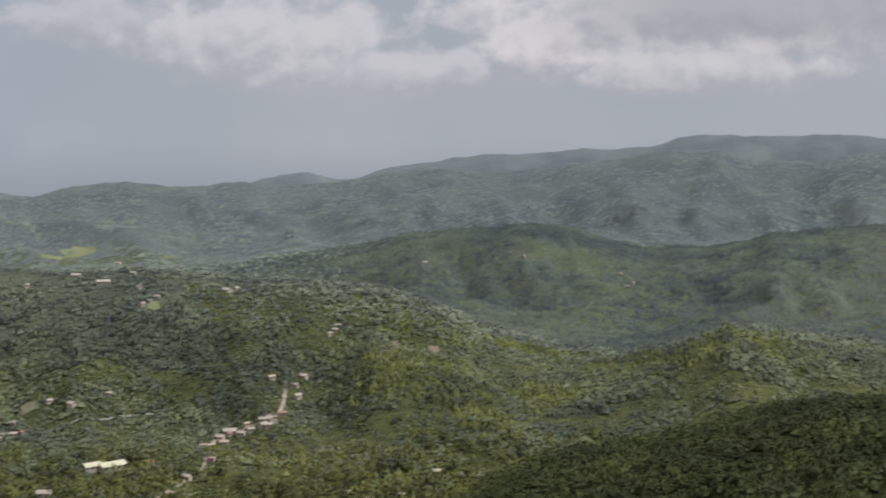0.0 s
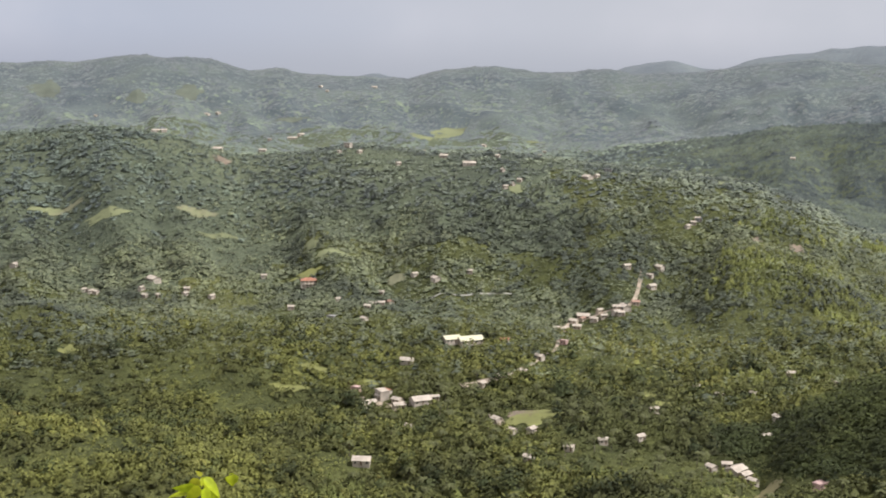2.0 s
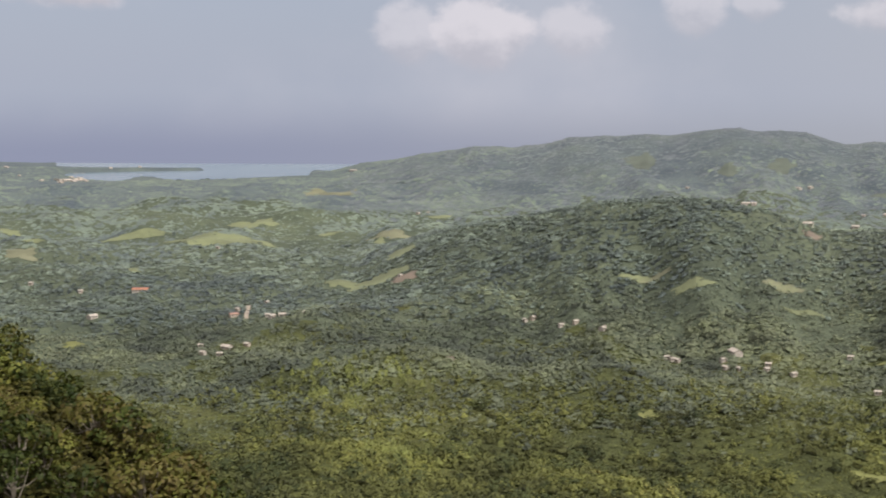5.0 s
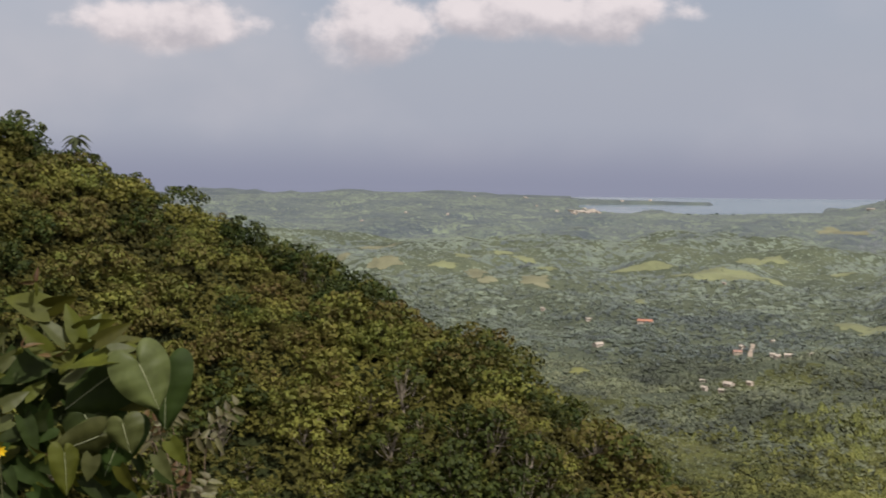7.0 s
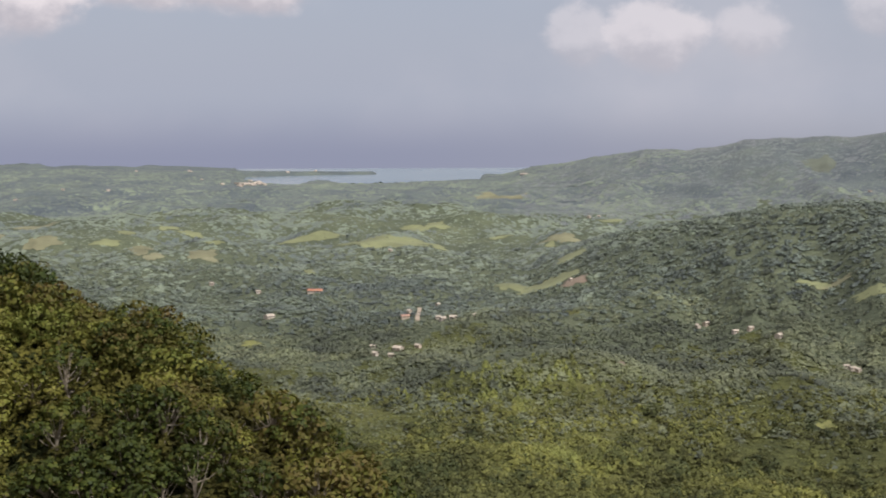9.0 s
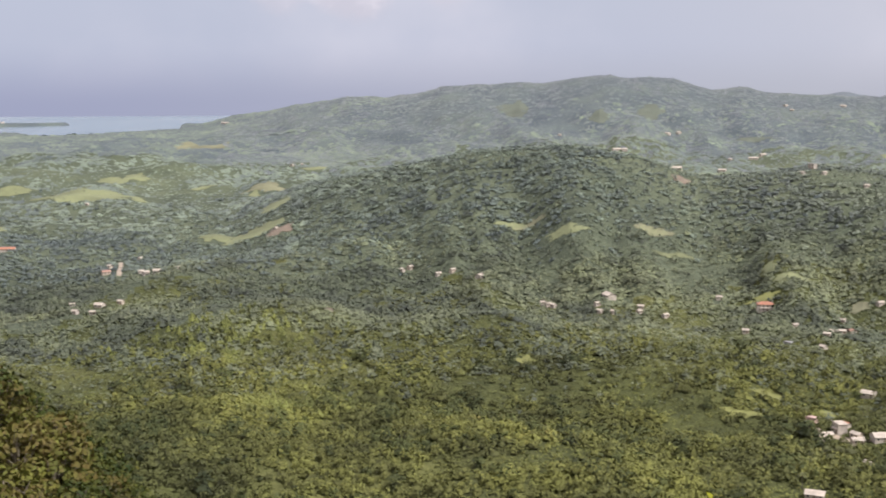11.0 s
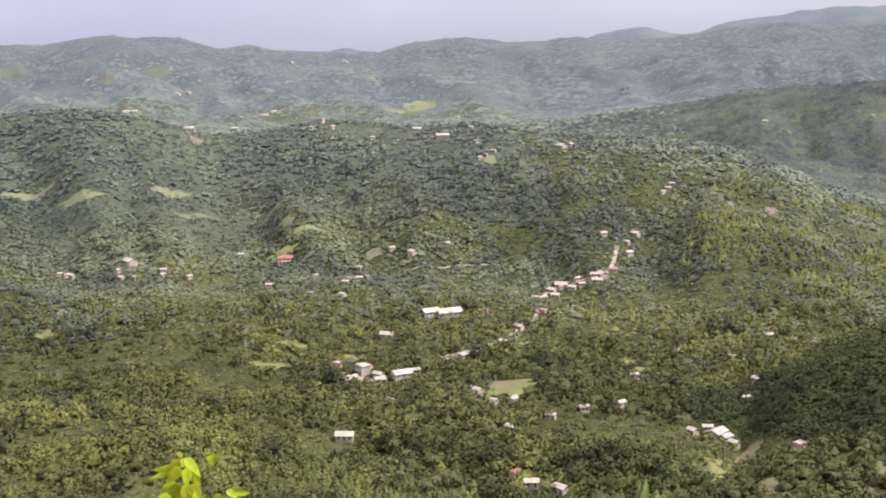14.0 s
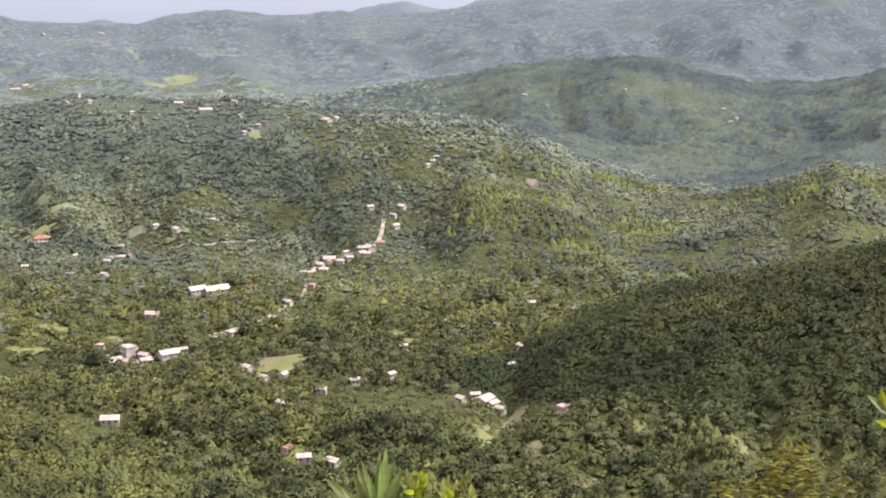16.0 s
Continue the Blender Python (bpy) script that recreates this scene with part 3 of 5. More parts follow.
def wood(name, label, b0, b1, r0, r1, per, size, lobes, leafy, leaf, mat, open_top=0.3, tall=1.0, w0=0.0, w1=0.0, glade=1.0, side=0, clump=-9.0, base=0.3, fade=(0.0, 0.0), flank=0):
    """Woodland: crowns of so many boughs and leafy sprays; far off, low caps alone."""
    x, y, z = scatter(b0, b1, r0, r1, per, w0, w1, CLEAR if "brush" in name else CLEAR + GRASS)
    if side:
        b = np.degrees(np.arctan2(x, y))
        past = np.hypot(x, y) - table(b, SPUR[0]) - 140 + (20 + 260 * ease((34 - b) / 12)) * rng.normal(size=len(x))
        x, y, z = x[past * side > 0], y[past * side > 0], z[past * side > 0]
    b, few = np.degrees(np.arctan2(x, y)), np.ones(len(x), bool)
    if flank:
        # the steep flank above the valley keeps its own forest, shade in its colour
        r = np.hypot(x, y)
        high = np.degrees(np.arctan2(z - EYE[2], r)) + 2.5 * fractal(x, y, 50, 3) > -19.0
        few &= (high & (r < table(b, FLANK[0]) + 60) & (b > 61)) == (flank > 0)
    if fade[0]:
        few &= rng.random(len(x)) < (b - b0) / fade[0]
    if fade[1]:
        few &= rng.random(len(x)) < (b1 - b) / fade[1]
    # trees keep together in groves and rows
    few &= fractal(x, y, 45, 3) + 0.13 * rng.normal(size=len(x)) > clump
    x, y, z = x[few], y[few], z[few]
    n = len(x)
    # open ground carries low, pale brush instead of trees
    brush = ease((fractal(x, y, 150, 4) + 0.04 * rng.normal(size=n) - glade) / 0.05)
    s = size * (0.42 + 1.15 * rng.random(n) ** 2.2)
    s = s * (1 + 0.5 * fractal(x, y, 70, 2)) * (1 - 0.55 * brush)
    h = s * (0.42 + 0.5 * rng.random(n)) * tall
    b, r = np.degrees(np.arctan2(x, y)), np.hypot(x, y)
    # sunlight on the spur's slope, painted as a paler leaf tone
    light_tone = ease(1 - np.abs(b - 66) / 5) * ease((r - 880) / 120) * ease((table(b, NOSE[0]) + 25 - r) / 30)
    # shade in the ravine behind the nose of the spur, put into leaf tone
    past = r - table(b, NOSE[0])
    light_tone = light_tone - 1.6 * ease((b - 62.5) / 2.5) * ease((76 - b) / 3) * ease((past - 15) / 30) * ease((230 - past) / 60)
    tone = np.clip(base + 0.17 * rng.normal(size=n) + 1.0 * fractal(x, y, 120, 3) + 0.55 * fractal(x + 900, y, 34, 2) + 0.26 * brush + 0.25 * light_tone, 0, 0.72)
    slope = [np.clip(g, -0.9, 0.9) for g in ((ground_z(x + 9, y) - ground_z(x - 9, y)) / 18, (ground_z(x, y + 9) - ground_z(x, y - 9)) / 18)]
    lie = np.stack([-slope[0], -slope[1], 1 + 0 * x], -1)[:, None]
    parts, tones, normals = [], [], []
    if leafy:
        z = z + 0.22 * s * rng.random(n)
        # the heart of each crown, shade put into its tone, then its boughs
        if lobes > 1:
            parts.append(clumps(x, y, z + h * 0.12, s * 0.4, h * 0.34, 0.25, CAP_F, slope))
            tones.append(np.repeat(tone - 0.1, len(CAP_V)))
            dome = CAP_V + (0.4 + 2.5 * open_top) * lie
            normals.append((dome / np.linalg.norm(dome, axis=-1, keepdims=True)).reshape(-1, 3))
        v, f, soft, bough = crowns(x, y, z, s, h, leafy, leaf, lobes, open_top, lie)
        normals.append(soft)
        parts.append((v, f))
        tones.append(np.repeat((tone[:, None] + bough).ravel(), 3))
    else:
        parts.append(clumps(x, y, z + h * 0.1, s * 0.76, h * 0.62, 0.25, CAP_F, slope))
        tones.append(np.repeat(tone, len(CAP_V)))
        # from afar a wood takes the light of its slope
        dome = (1.0 / open_top - 0.6) * CAP_V + lie * 1.2
        normals.append((dome / np.linalg.norm(dome, axis=-1, keepdims=True)).reshape(-1, 3))
    v, f = joined(parts)
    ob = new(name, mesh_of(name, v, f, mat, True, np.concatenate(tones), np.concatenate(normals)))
    return tagged(ob, label, "woods", kind="stuff")
# bearing, dip, length and build of the houses
ROAD_VILLAGE = [
    (49.05, -13.60, 12.0, "cs"), (49.90, -13.63, 17.5, "cs"), (56.93, -10.09, 6.3, "w"), (58.38, -10.08, 7.9, "w"), (58.00, -10.46, 4.5, "w"),
    (58.08, -10.96, 7.1, "w"), (56.92, -11.93, 9.5, "w"), (56.54, -12.19, 6.5, "w"), (55.79, -12.14, 4.6, "t"), (55.07, -12.42, 9.9, "t"),
    (54.61, -12.65, 7.1, "t"), (54.22, -13.59, 5.0, "p"), (53.12, -14.29, 6.0, "w"), (51.51, -13.58, 5.8, "r"), (51.73, -15.17, 4.5, "w"),
    (52.41, -14.97, 4.5, "w"), (50.49, -15.59, 5.2, "t"), (51.31, -15.19, 4.5, "t"), (48.32, -16.21, 4.5, "w"), (60.30, -15.27, 4.5, "w"),
    (61.32, -15.58, 4.5, "w"), (62.80, -15.40, 4.5, "w"), (64.34, -14.42, 4.5, "w"), (66.18, -14.67, 4.5, "w"), (48.31, -10.86, 8.1, "w"),
    (49.84, -10.54, 4.5, "w")]
VALLEY_HAMLET = [
    (44.72, -15.82, 6.5, "p"), (45.88, -16.15, 8.0, "vw"), (46.1, -15.95, 5.5, "r"), (45.35, -16.45, 6.0, "w"), (46.6, -16.35, 6.0, "t"), (47.03, -14.58, 8.5, "w"), (35.65, -10.76, 12.2, "w"), (35.12, -11.15, 5.0, "w"),
    (35.24, -11.45, 4.5, "w"), (35.76, -11.49, 4.5, "w"), (37.01, -11.49, 4.5, "w"), (37.08, -11.25, 4.5, "w"), (38.17, -11.61, 4.5, "w"),
    (32.66, -11.17, 4.5, "w"), (32.90, -11.21, 4.5, "w"), (33.16, -11.26, 4.5, "w"), (42.51, -11.14, 13.6, "vr"), (41.71, -12.17, 4.5, "w"),
    (43.82, -11.82, 4.5, "t"), (45.44, -12.03, 6.5, "w"), (45.82, -11.99, 5.2, "w"), (46.21, -11.95, 6.6, "u"), (45.20, -12.13, 4.5, "w"),
    (43.56, -12.62, 6.2, "g"), (45.05, -12.70, 4.5, "w"), (47.33, -10.69, 5.6, "w"), (45.81, -11.49, 4.5, "w"), (29.79, -9.93, 7.8, "w"),
    (40.51, -10.75, 4.5, "w")]
FOOT_OF_HILL = [
    (45.13, -16.59, 5.5, "w"), (46.66, -16.59, 6.9, "t"), (47.66, -16.34, 11.2, "w"), (47.16, -17.51, 5.2, "w"), (44.95, -19.02, 9.1, "w"),
    (52.75, -18.78, 4.5, "w"), (54.60, -18.28, 4.8, "w"), (51.21, -17.13, 5.7, "w"), (52.84, -17.54, 4.5, "w"), (51.92, -17.61, 4.5, "w"),
    (58.40, -16.39, 4.5, "w"), (58.46, -16.66, 4.5, "t"), (57.82, -17.67, 4.5, "w"), (56.13, -17.91, 4.5, "w"), (63.90, -16.35, 4.5, "w"),
    (63.43, -17.21, 5.4, "w"), (62.21, -18.78, 9.5, "w"), (62.6, -18.95, 6.0, "t"), (61.77, -18.56, 4.6, "w"), (61.11, -18.74, 4.5, "w"), (62.98, -19.18, 4.5, "w"),
    (65.90, -19.04, 5.7, "p"), (53.67, -21.20, 6.5, "w"), (55.08, -21.48, 6.5, "w"), (52.90, -20.79, 5.0, "r")]
SPUR_TOP = [
    (35.91, -4.23, 18.5, "w"), (36.24, -4.24, 10.6, "w"), (38.55, -5.08, 10.6, "w"), (40.51, -5.12, 12.9, "w"), (44.31, -4.95, 8.2, "vw"),
    (43.93, -5.20, 4.6, "w"), (44.81, -5.19, 5.3, "w"), (48.60, -5.35, 9.3, "w"), (49.74, -5.67, 14.1, "w"), (50.39, -4.85, 8.6, "w"), (51.38,
    -6.70, 4.8, "w"), (51.72, -6.56, 4.5, "w"), (52.02, -6.38, 4.5, "w"), (51.26, -5.94, 4.5, "w"), (55.07, -6.18, 10.0, "w"), (55.45, -6.11,
    6.3, "w"), (55.95, -5.84, 7.7, "g"), (59.97, -7.89, 4.6, "w"), (59.80, -8.06, 4.5, "w"), (59.55, -8.24, 4.5, "w"), (51.02, -5.31, 4.5, "w"),
    (53.10, -5.06, 5.5, "w"), (46.56, -5.71, 4.5, "w"), (40.83, -4.64, 6.9, "w"), (41.83, -4.59, 19.7, "w"), (42.21, -4.40, 12.5, "w"), (47.72,
    -5.10, 5.3, "w"), (52.92, -5.21, 5.3, "w"), (26.63, -9.56, 5.8, "t"), (26.29, -9.63, 4.5, "w"), (27.91, -9.85, 4.5, "w"), (28.56, -9.70,
    4.5, "t"), (68.36, -4.78, 4.5, "w")]
SPUR_TOP_B = [
    (72.64, -5.59, 4.5, "w"), (73.19, -5.97, 4.5, "w"), (72.94, -6.12, 4.5, "w"), (63.90, -5.05, 7.4, "w"), (60.04, -7.91, 4.6, "g")]
PLAIN_FARMS = [
    (9.10, -8.16, 17.7, "r"), (7.02, -9.25, 9.4, "w"), (13.35, -9.10, 6.2, "t"), (13.14, -9.36, 8.4, "u"), (14.84, -9.45, 5.9, "w"), (15.31,
    -9.40, 7.1, "w"), (16.24, -9.30, 4.5, "w"), (12.81, -10.78, 8.5, "w"), (13.72, -10.68, 5.3, "t"), (11.68, -10.69, 4.5, "w"), (11.76, -11.00,
    4.5, "w"), (12.51, -11.09, 4.5, "w"), (14.62, -8.82, 4.5, "w"), (6.56, -8.13, 4.5, "w"), (4.52, -7.72, 4.5, "w"), (12.49, -6.35, 4.5, "w"),
    (20.61, -7.67, 4.5, "w"), (21.86, -4.82, 5.5, "w"), (21.41, -4.81, 7.2, "w"), (14.64, -9.39, 4.5, "w")]
COAST_TOWN = [
    (6.14, -3.07, 11.3, "w"), (6.31, -3.17, 12.7, "w"), (6.49, -3.09, 15.8, "w"), (6.66, -3.18, 12.7, "w"), (6.84, -3.11, 11.8, "w"), (6.47,
    -3.29, 10.5, "w"), (6.72, -3.31, 8.7, "w"), (6.97, -3.23, 9.8, "w"), (3.68, -2.70, 19.3, "w"), (1.40, -2.67, 7.7, "w"), (0.19, -3.50, 7.6,
    "w"), (-3.67, -3.78, 7.6, "w"), (-1.69, -3.42, 7.6, "w"), (4.19, -3.07, 7.1, "w"), (5.08, -3.29, 10.2, "w"), (7.96, -2.74, 10.0, "w"),
    (9.20, -2.74, 10.1, "w"), (43.10, -2.28, 10.4, "w"), (45.47, -2.29, 13.3, "w"), (43.38, -2.47, 7.3, "w"), (38.11, -3.51, 10.9, "w"), (38.60,
    -3.51, 11.0, "w"), (33.38, -3.60, 6.7, "w"), (19.17, -2.36, 34.0, "w"), (19.80, -2.34, 26.4, "w"), (18.53, -2.94, 34.0, "w")]
# bearing, dip, half width and half height of the open patches, in degrees
MEADOWS = [
    (52.85, -16.94, 1.12, 0.41), (45.43, -15.52, 0.5, 0.16), (58.06, -15.63, 0.36, 0.18), (58.83, -16.03, 0.46, 0.13), (42.80, -14.78, 0.55,
    0.18), (42.77, -9.29, 0.23, 0.18), (33.97, -7.71, 1.02, 0.15), (48.88, -4.27, 0.81, 0.18), (47.74, -4.43, 0.71, 0.08), (51.82, -6.71, 0.36,
    0.20), (62.25, -20.24, 0.76, 0.51), (42.46, -10.61, 0.71, 0.20), (43.64, -9.59, 0.76, 0.15), (41.73, -15.68, 0.76, 0.20), (38.65, -8.82,
    1.02, 0.10), (60.93, -6.19, 0.25, 0.20), (52.67, -4.60, 0.51, 0.08), (12.72, -5.89, 2.64, 0.28), (14.03, -5.28, 1.07, 0.15), (9.02, -5.68,
    1.47, 0.18), (2.58, -5.12, 0.46, 0.13), (0.92, -5.24, 0.46, 0.13), (3.73, -5.48, 0.46, 0.15), (0.03, -5.69, 0.56, 0.15)]
MEADOWS_B = [
    (4.75, -5.87, 0.46, 0.10), (6.23, -10.37, 0.5, 0.14), (8.81, -7.21, 0.30, 0.10), (17.79, -8.00, 0.81, 0.23), (17.25, -5.80, 0.76, 0.10),
    (20.64, -6.58, 0.71, 0.15), (19.70, -6.11, 0.30, 0.20), (19.65, -7.82, 1.52, 0.18), (37.58, -7.86, 0.76, 0.13), (31.12, -7.62, 0.66, 0.15),
    (33.67, -7.66, 0.76, 0.15), (42.59, -9.22, 0.25, 0.20), (41.76, -3.78, 0.76, 0.10), (22.24, -4.95, 0.97, 0.10), (35.28, -13.63, 0.76, 0.13),
    (31.36, -2.45, 0.61, 0.30), (35.13, -2.70, 0.46, 0.46), (37.35, -2.57, 0.51, 0.30), (31.92, -13.69, 0.66, 0.25), (69.53, -19.71, 0.56,
    0.25), (73.68, -20.06, 0.66, 0.25), (62.12, -19.99, 0.56, 0.23)]
DRY_MEADOWS = [
    (46.50, -10.80, 0.46, 0.20), (37.59, -7.85, 1.02, 0.15), (32.09, -7.63, 0.76, 0.15), (4.25, -6.44, 0.76, 0.23), (1.59, -6.05, 0.51, 0.25),
    (2.01, -6.40, 0.41, 0.18), (-2.65, -5.68, 0.71, 0.30), (-4.48, -5.38, 0.38, 0.33), (-2.90, -5.00, 0.89, 0.10), (17.41, -3.90, 1.27, 0.13),
    (20.21, -5.75, 1.07, 0.20)]
BARE_EARTH = [
    (52.19, -16.66, 0.46, 0.18), (38.82, -5.54, 0.36, 0.28), (20.79, -7.72, 0.56, 0.18), (22.92, -11.30, 0.23, 0.15), (62.51, -8.62, 0.23,
    0.36), (64.31, -8.93, 0.30, 0.23)]


def part(name, bm, mat, parent=None, label="", m=None):
    """Links a bmesh as one mesh object, under a thing or a part."""
    me = bpy.data.meshes.new(name)
    bm.to_mesh(me)
    bm.free()
    me.materials.append(mat)
    ob = new(name, me)
    if parent:
        ob.parent = parent
    if m:
        ob.matrix_basis = m
    if label:
        ob["label"] = label
    return ob


def box(bm, x0, x1, y0, y1, z0, z1):
    v = [bm.verts.new(p) for p in ((x0, y0, z0), (x1, y0, z0), (x1, y1, z0), (x0, y1, z0), (x0, y0, z1), (x1, y0, z1), (x1, y1, z1), (x0, y1, z1))]
    for f in ((0, 3, 2, 1), (4, 5, 6, 7), (0, 1, 5, 4), (1, 2, 6, 5), (2, 3, 7, 6), (3, 0, 4, 7)):
        bm.faces.new([v[i] for i in f])
    return bm


def gable(bm, hx, hy, z, rise, over, thick):
    """A pitched roof of two slabs with eaves."""
    for s in (-1, 1):
        a, b = (0, z + rise), (s * (hy + over), z - rise * over / hy)
        p = [(-hx - over, a[0], a[1]), (hx + over, a[0], a[1]), (hx + over, b[0], b[1]), (-hx - over, b[0], b[1])]
        lo = [bm.verts.new(q) for q in p]
        hi = [bm.verts.new((q[0], q[1], q[2] + thick)) for q in p]
        for f in ((lo[3], lo[2], lo[1], lo[0]), (hi[0], hi[1], hi[2], hi[3])):
            bm.faces.new(f)
        for i in range(4):
            bm.faces.new((lo[i], lo[(i + 1) % 4], hi[(i + 1) % 4], hi[i]))
    bmesh.ops.recalc_face_normals(bm, faces=bm.faces)
    return bm


def hip(bm, hx, hy, z, rise, over):
    """A hipped roof over a slab of eaves."""
    ox, oy = hx + over, hy + over
    lo = [bm.verts.new(p) for p in ((-ox, -oy, z), (ox, -oy, z), (ox, oy, z), (-ox, oy, z))]
    up = [bm.verts.new((v.co.x, v.co.y, z + 0.2)) for v in lo]
    run = max(0.0, hx - hy)
    t0, t1 = bm.verts.new((-run, 0, z + rise)), bm.verts.new((run, 0, z + rise))
    for i in range(4):
        bm.faces.new((lo[i], lo[(i + 1) % 4], up[(i + 1) % 4], up[i]))
    bm.faces.new(lo[::-1])
    bm.faces.new((up[0], up[1], t1, t0))
    bm.faces.new((up[2], up[3], t0, t1))
    bm.faces.new((up[1], up[2], t1))
    bm.faces.new((up[3], up[0], t0))
    return bm


def house(length, build, m, label, group):
    """A country house: its long side, with door and windows, looks along -y."""
    hx, storeys = length / 2, 2 if "v" in build else 1
    hy = min(hx * 0.75, 5.2 if build == "cs" else 4.2)
    h = 2.7 * storeys
    wall = {"t": CREAM_WALL, "p": PINK_WALL, "g": GREY_WALL, "u": CREAM_WALL}.get(build[-1], WHITE_WALL)
    cover = {"r": RED_ROOF, "u": RUST_ROOF, "s": CREAM_ROOF, "p": PINK_WALL, "g": GREY_WALL}.get(build[-1], ZINC)
    ob = new("school" if build == "cs" else "house")
    ob.matrix_basis = m
    bm = box(bmesh.new(), -hx, hx, -hy, hy, -2.5, h)
    for y, s in ((-hx, -1), (hx, 1)):
        if build not in ("p", "g", "vw"):
            tri = [bm.verts.new(p) for p in ((y, -hy, h + 0.004), (y, hy, h + 0.004), (y, 0, h + hy * 0.42))]
            bm.faces.new(tri)
    part("wall", bm, wall, ob)
    if build in ("p", "g", "vw"):
        bm = box(bmesh.new(), -hx - 0.35, hx + 0.35, -hy - 0.35, hy + 0.35, h, h + 0.22)
        part("roof", bm, cover, ob)
        bm = box(bmesh.new(), -hx - 0.35, hx + 0.35, -hy - 0.35, -hy - 0.15, h + 0.22, h + 0.75)
        part("parapet", bm, wall, ob)
    elif "v" in build:
        part("roof", hip(bmesh.new(), hx, hy, h, hy * 0.55, 0.5), cover, ob)
    else:
        part("roof", gable(bmesh.new(), hx, hy, h, hy * 0.42, 0.5, 0.08), cover, ob)
    if "v" in build:
        bm = box(bmesh.new(), -hx * 0.6, hx * 0.6, -hy - 1.6, -hy, 2.6, 2.8)
        part("balcony", bm, wall, ob)
        for x in (-0.55, 0.55):
            part("pillar", box(bmesh.new(), x * hx - 0.12, x * hx + 0.12, -hy - 1.5, -hy - 1.26, -2.0, 2.6), wall, ob)
    n = max(2, int(length / 3))
    for s in range(storeys):
        for k in range(n):
            x = -hx + (k + 0.5) * length / n
            if s == 0 and k == n // 2:
                part("door", box(bmesh.new(), x - 0.45, x + 0.45, -hy - 0.05, -hy + 0.02, 0, 2.05), DOOR_WOOD, ob)
            else:
                part("window", box(bmesh.new(), x - 0.5, x + 0.5, -hy - 0.04, -hy + 0.02, 0.9 + s * 2.7, 2.0 + s * 2.7), DARK_GLASS, ob)
    tagged(ob, label, "school" if build == "cs" else "house", group)
    return ob


SAYS = {"w": "small white house with a pale zinc roof among trees", "t": "small tan house with a bright zinc roof by the road",
        "r": "long low house under a red sheet roof", "p": "pink flat-roofed concrete house among palms", "g": "bare grey concrete house with a flat roof",
        "u": "cream house under a rusty sheet roof", "vr": "two-storey white villa with a red hipped roof", "vw": "two-storey white villa with a flat roof",
        "cs": "long white school block under a cream sheet roof"}


def settle(rows, group):
    for bearing, dip, length, build in rows:
        x, y, z = ground_at(bearing, dip)
        z = float(ground_z(x, y))
        turn = -bearing + rng.uniform(-65, 65)
        if build == "cs":
            turn = -bearing + 24
        house(max(5.0, length), build, pose(x, y, z + 0.3, 0, 0, turn), SAYS[build], group)
        r = math.hypot(x, y)
        back = min(9.0, r / 160)
        CLEAR.append((x - x / r * back * 0.6, y - y / r * back * 0.6, length * 0.45 + back * 0.4))


settle(ROAD_VILLAGE, "houses along the village road")
settle(SPUR_TOP_B, "houses on top of the spur")
settle(VALLEY_HAMLET, "houses of the valley hamlet")
settle(FOOT_OF_HILL, "farms at the foot of the hill")
settle(SPUR_TOP, "houses on top of the spur")
settle(PLAIN_FARMS, "farms on the plain")
settle(COAST_TOWN, "white houses of the coast town")
town = random.Random(5)
settle([(57.3 - 3.3 * u + town.uniform(-0.35, 0.35), -11.75 - 1.35 * u + town.uniform(-0.14, 0.1), 4.5 + 2.0 * town.random(), town.choice("twtwu")) for u in (k / 8 for k in range(9))], "houses along the village road")
settle([(5.75 + 0.085 * k, -3.25 - 0.1 * town.random(), 13 + 9 * town.random(), town.choice(("w", "vw", "t", "w"))) for k in range(15)], "white houses of the coast town")


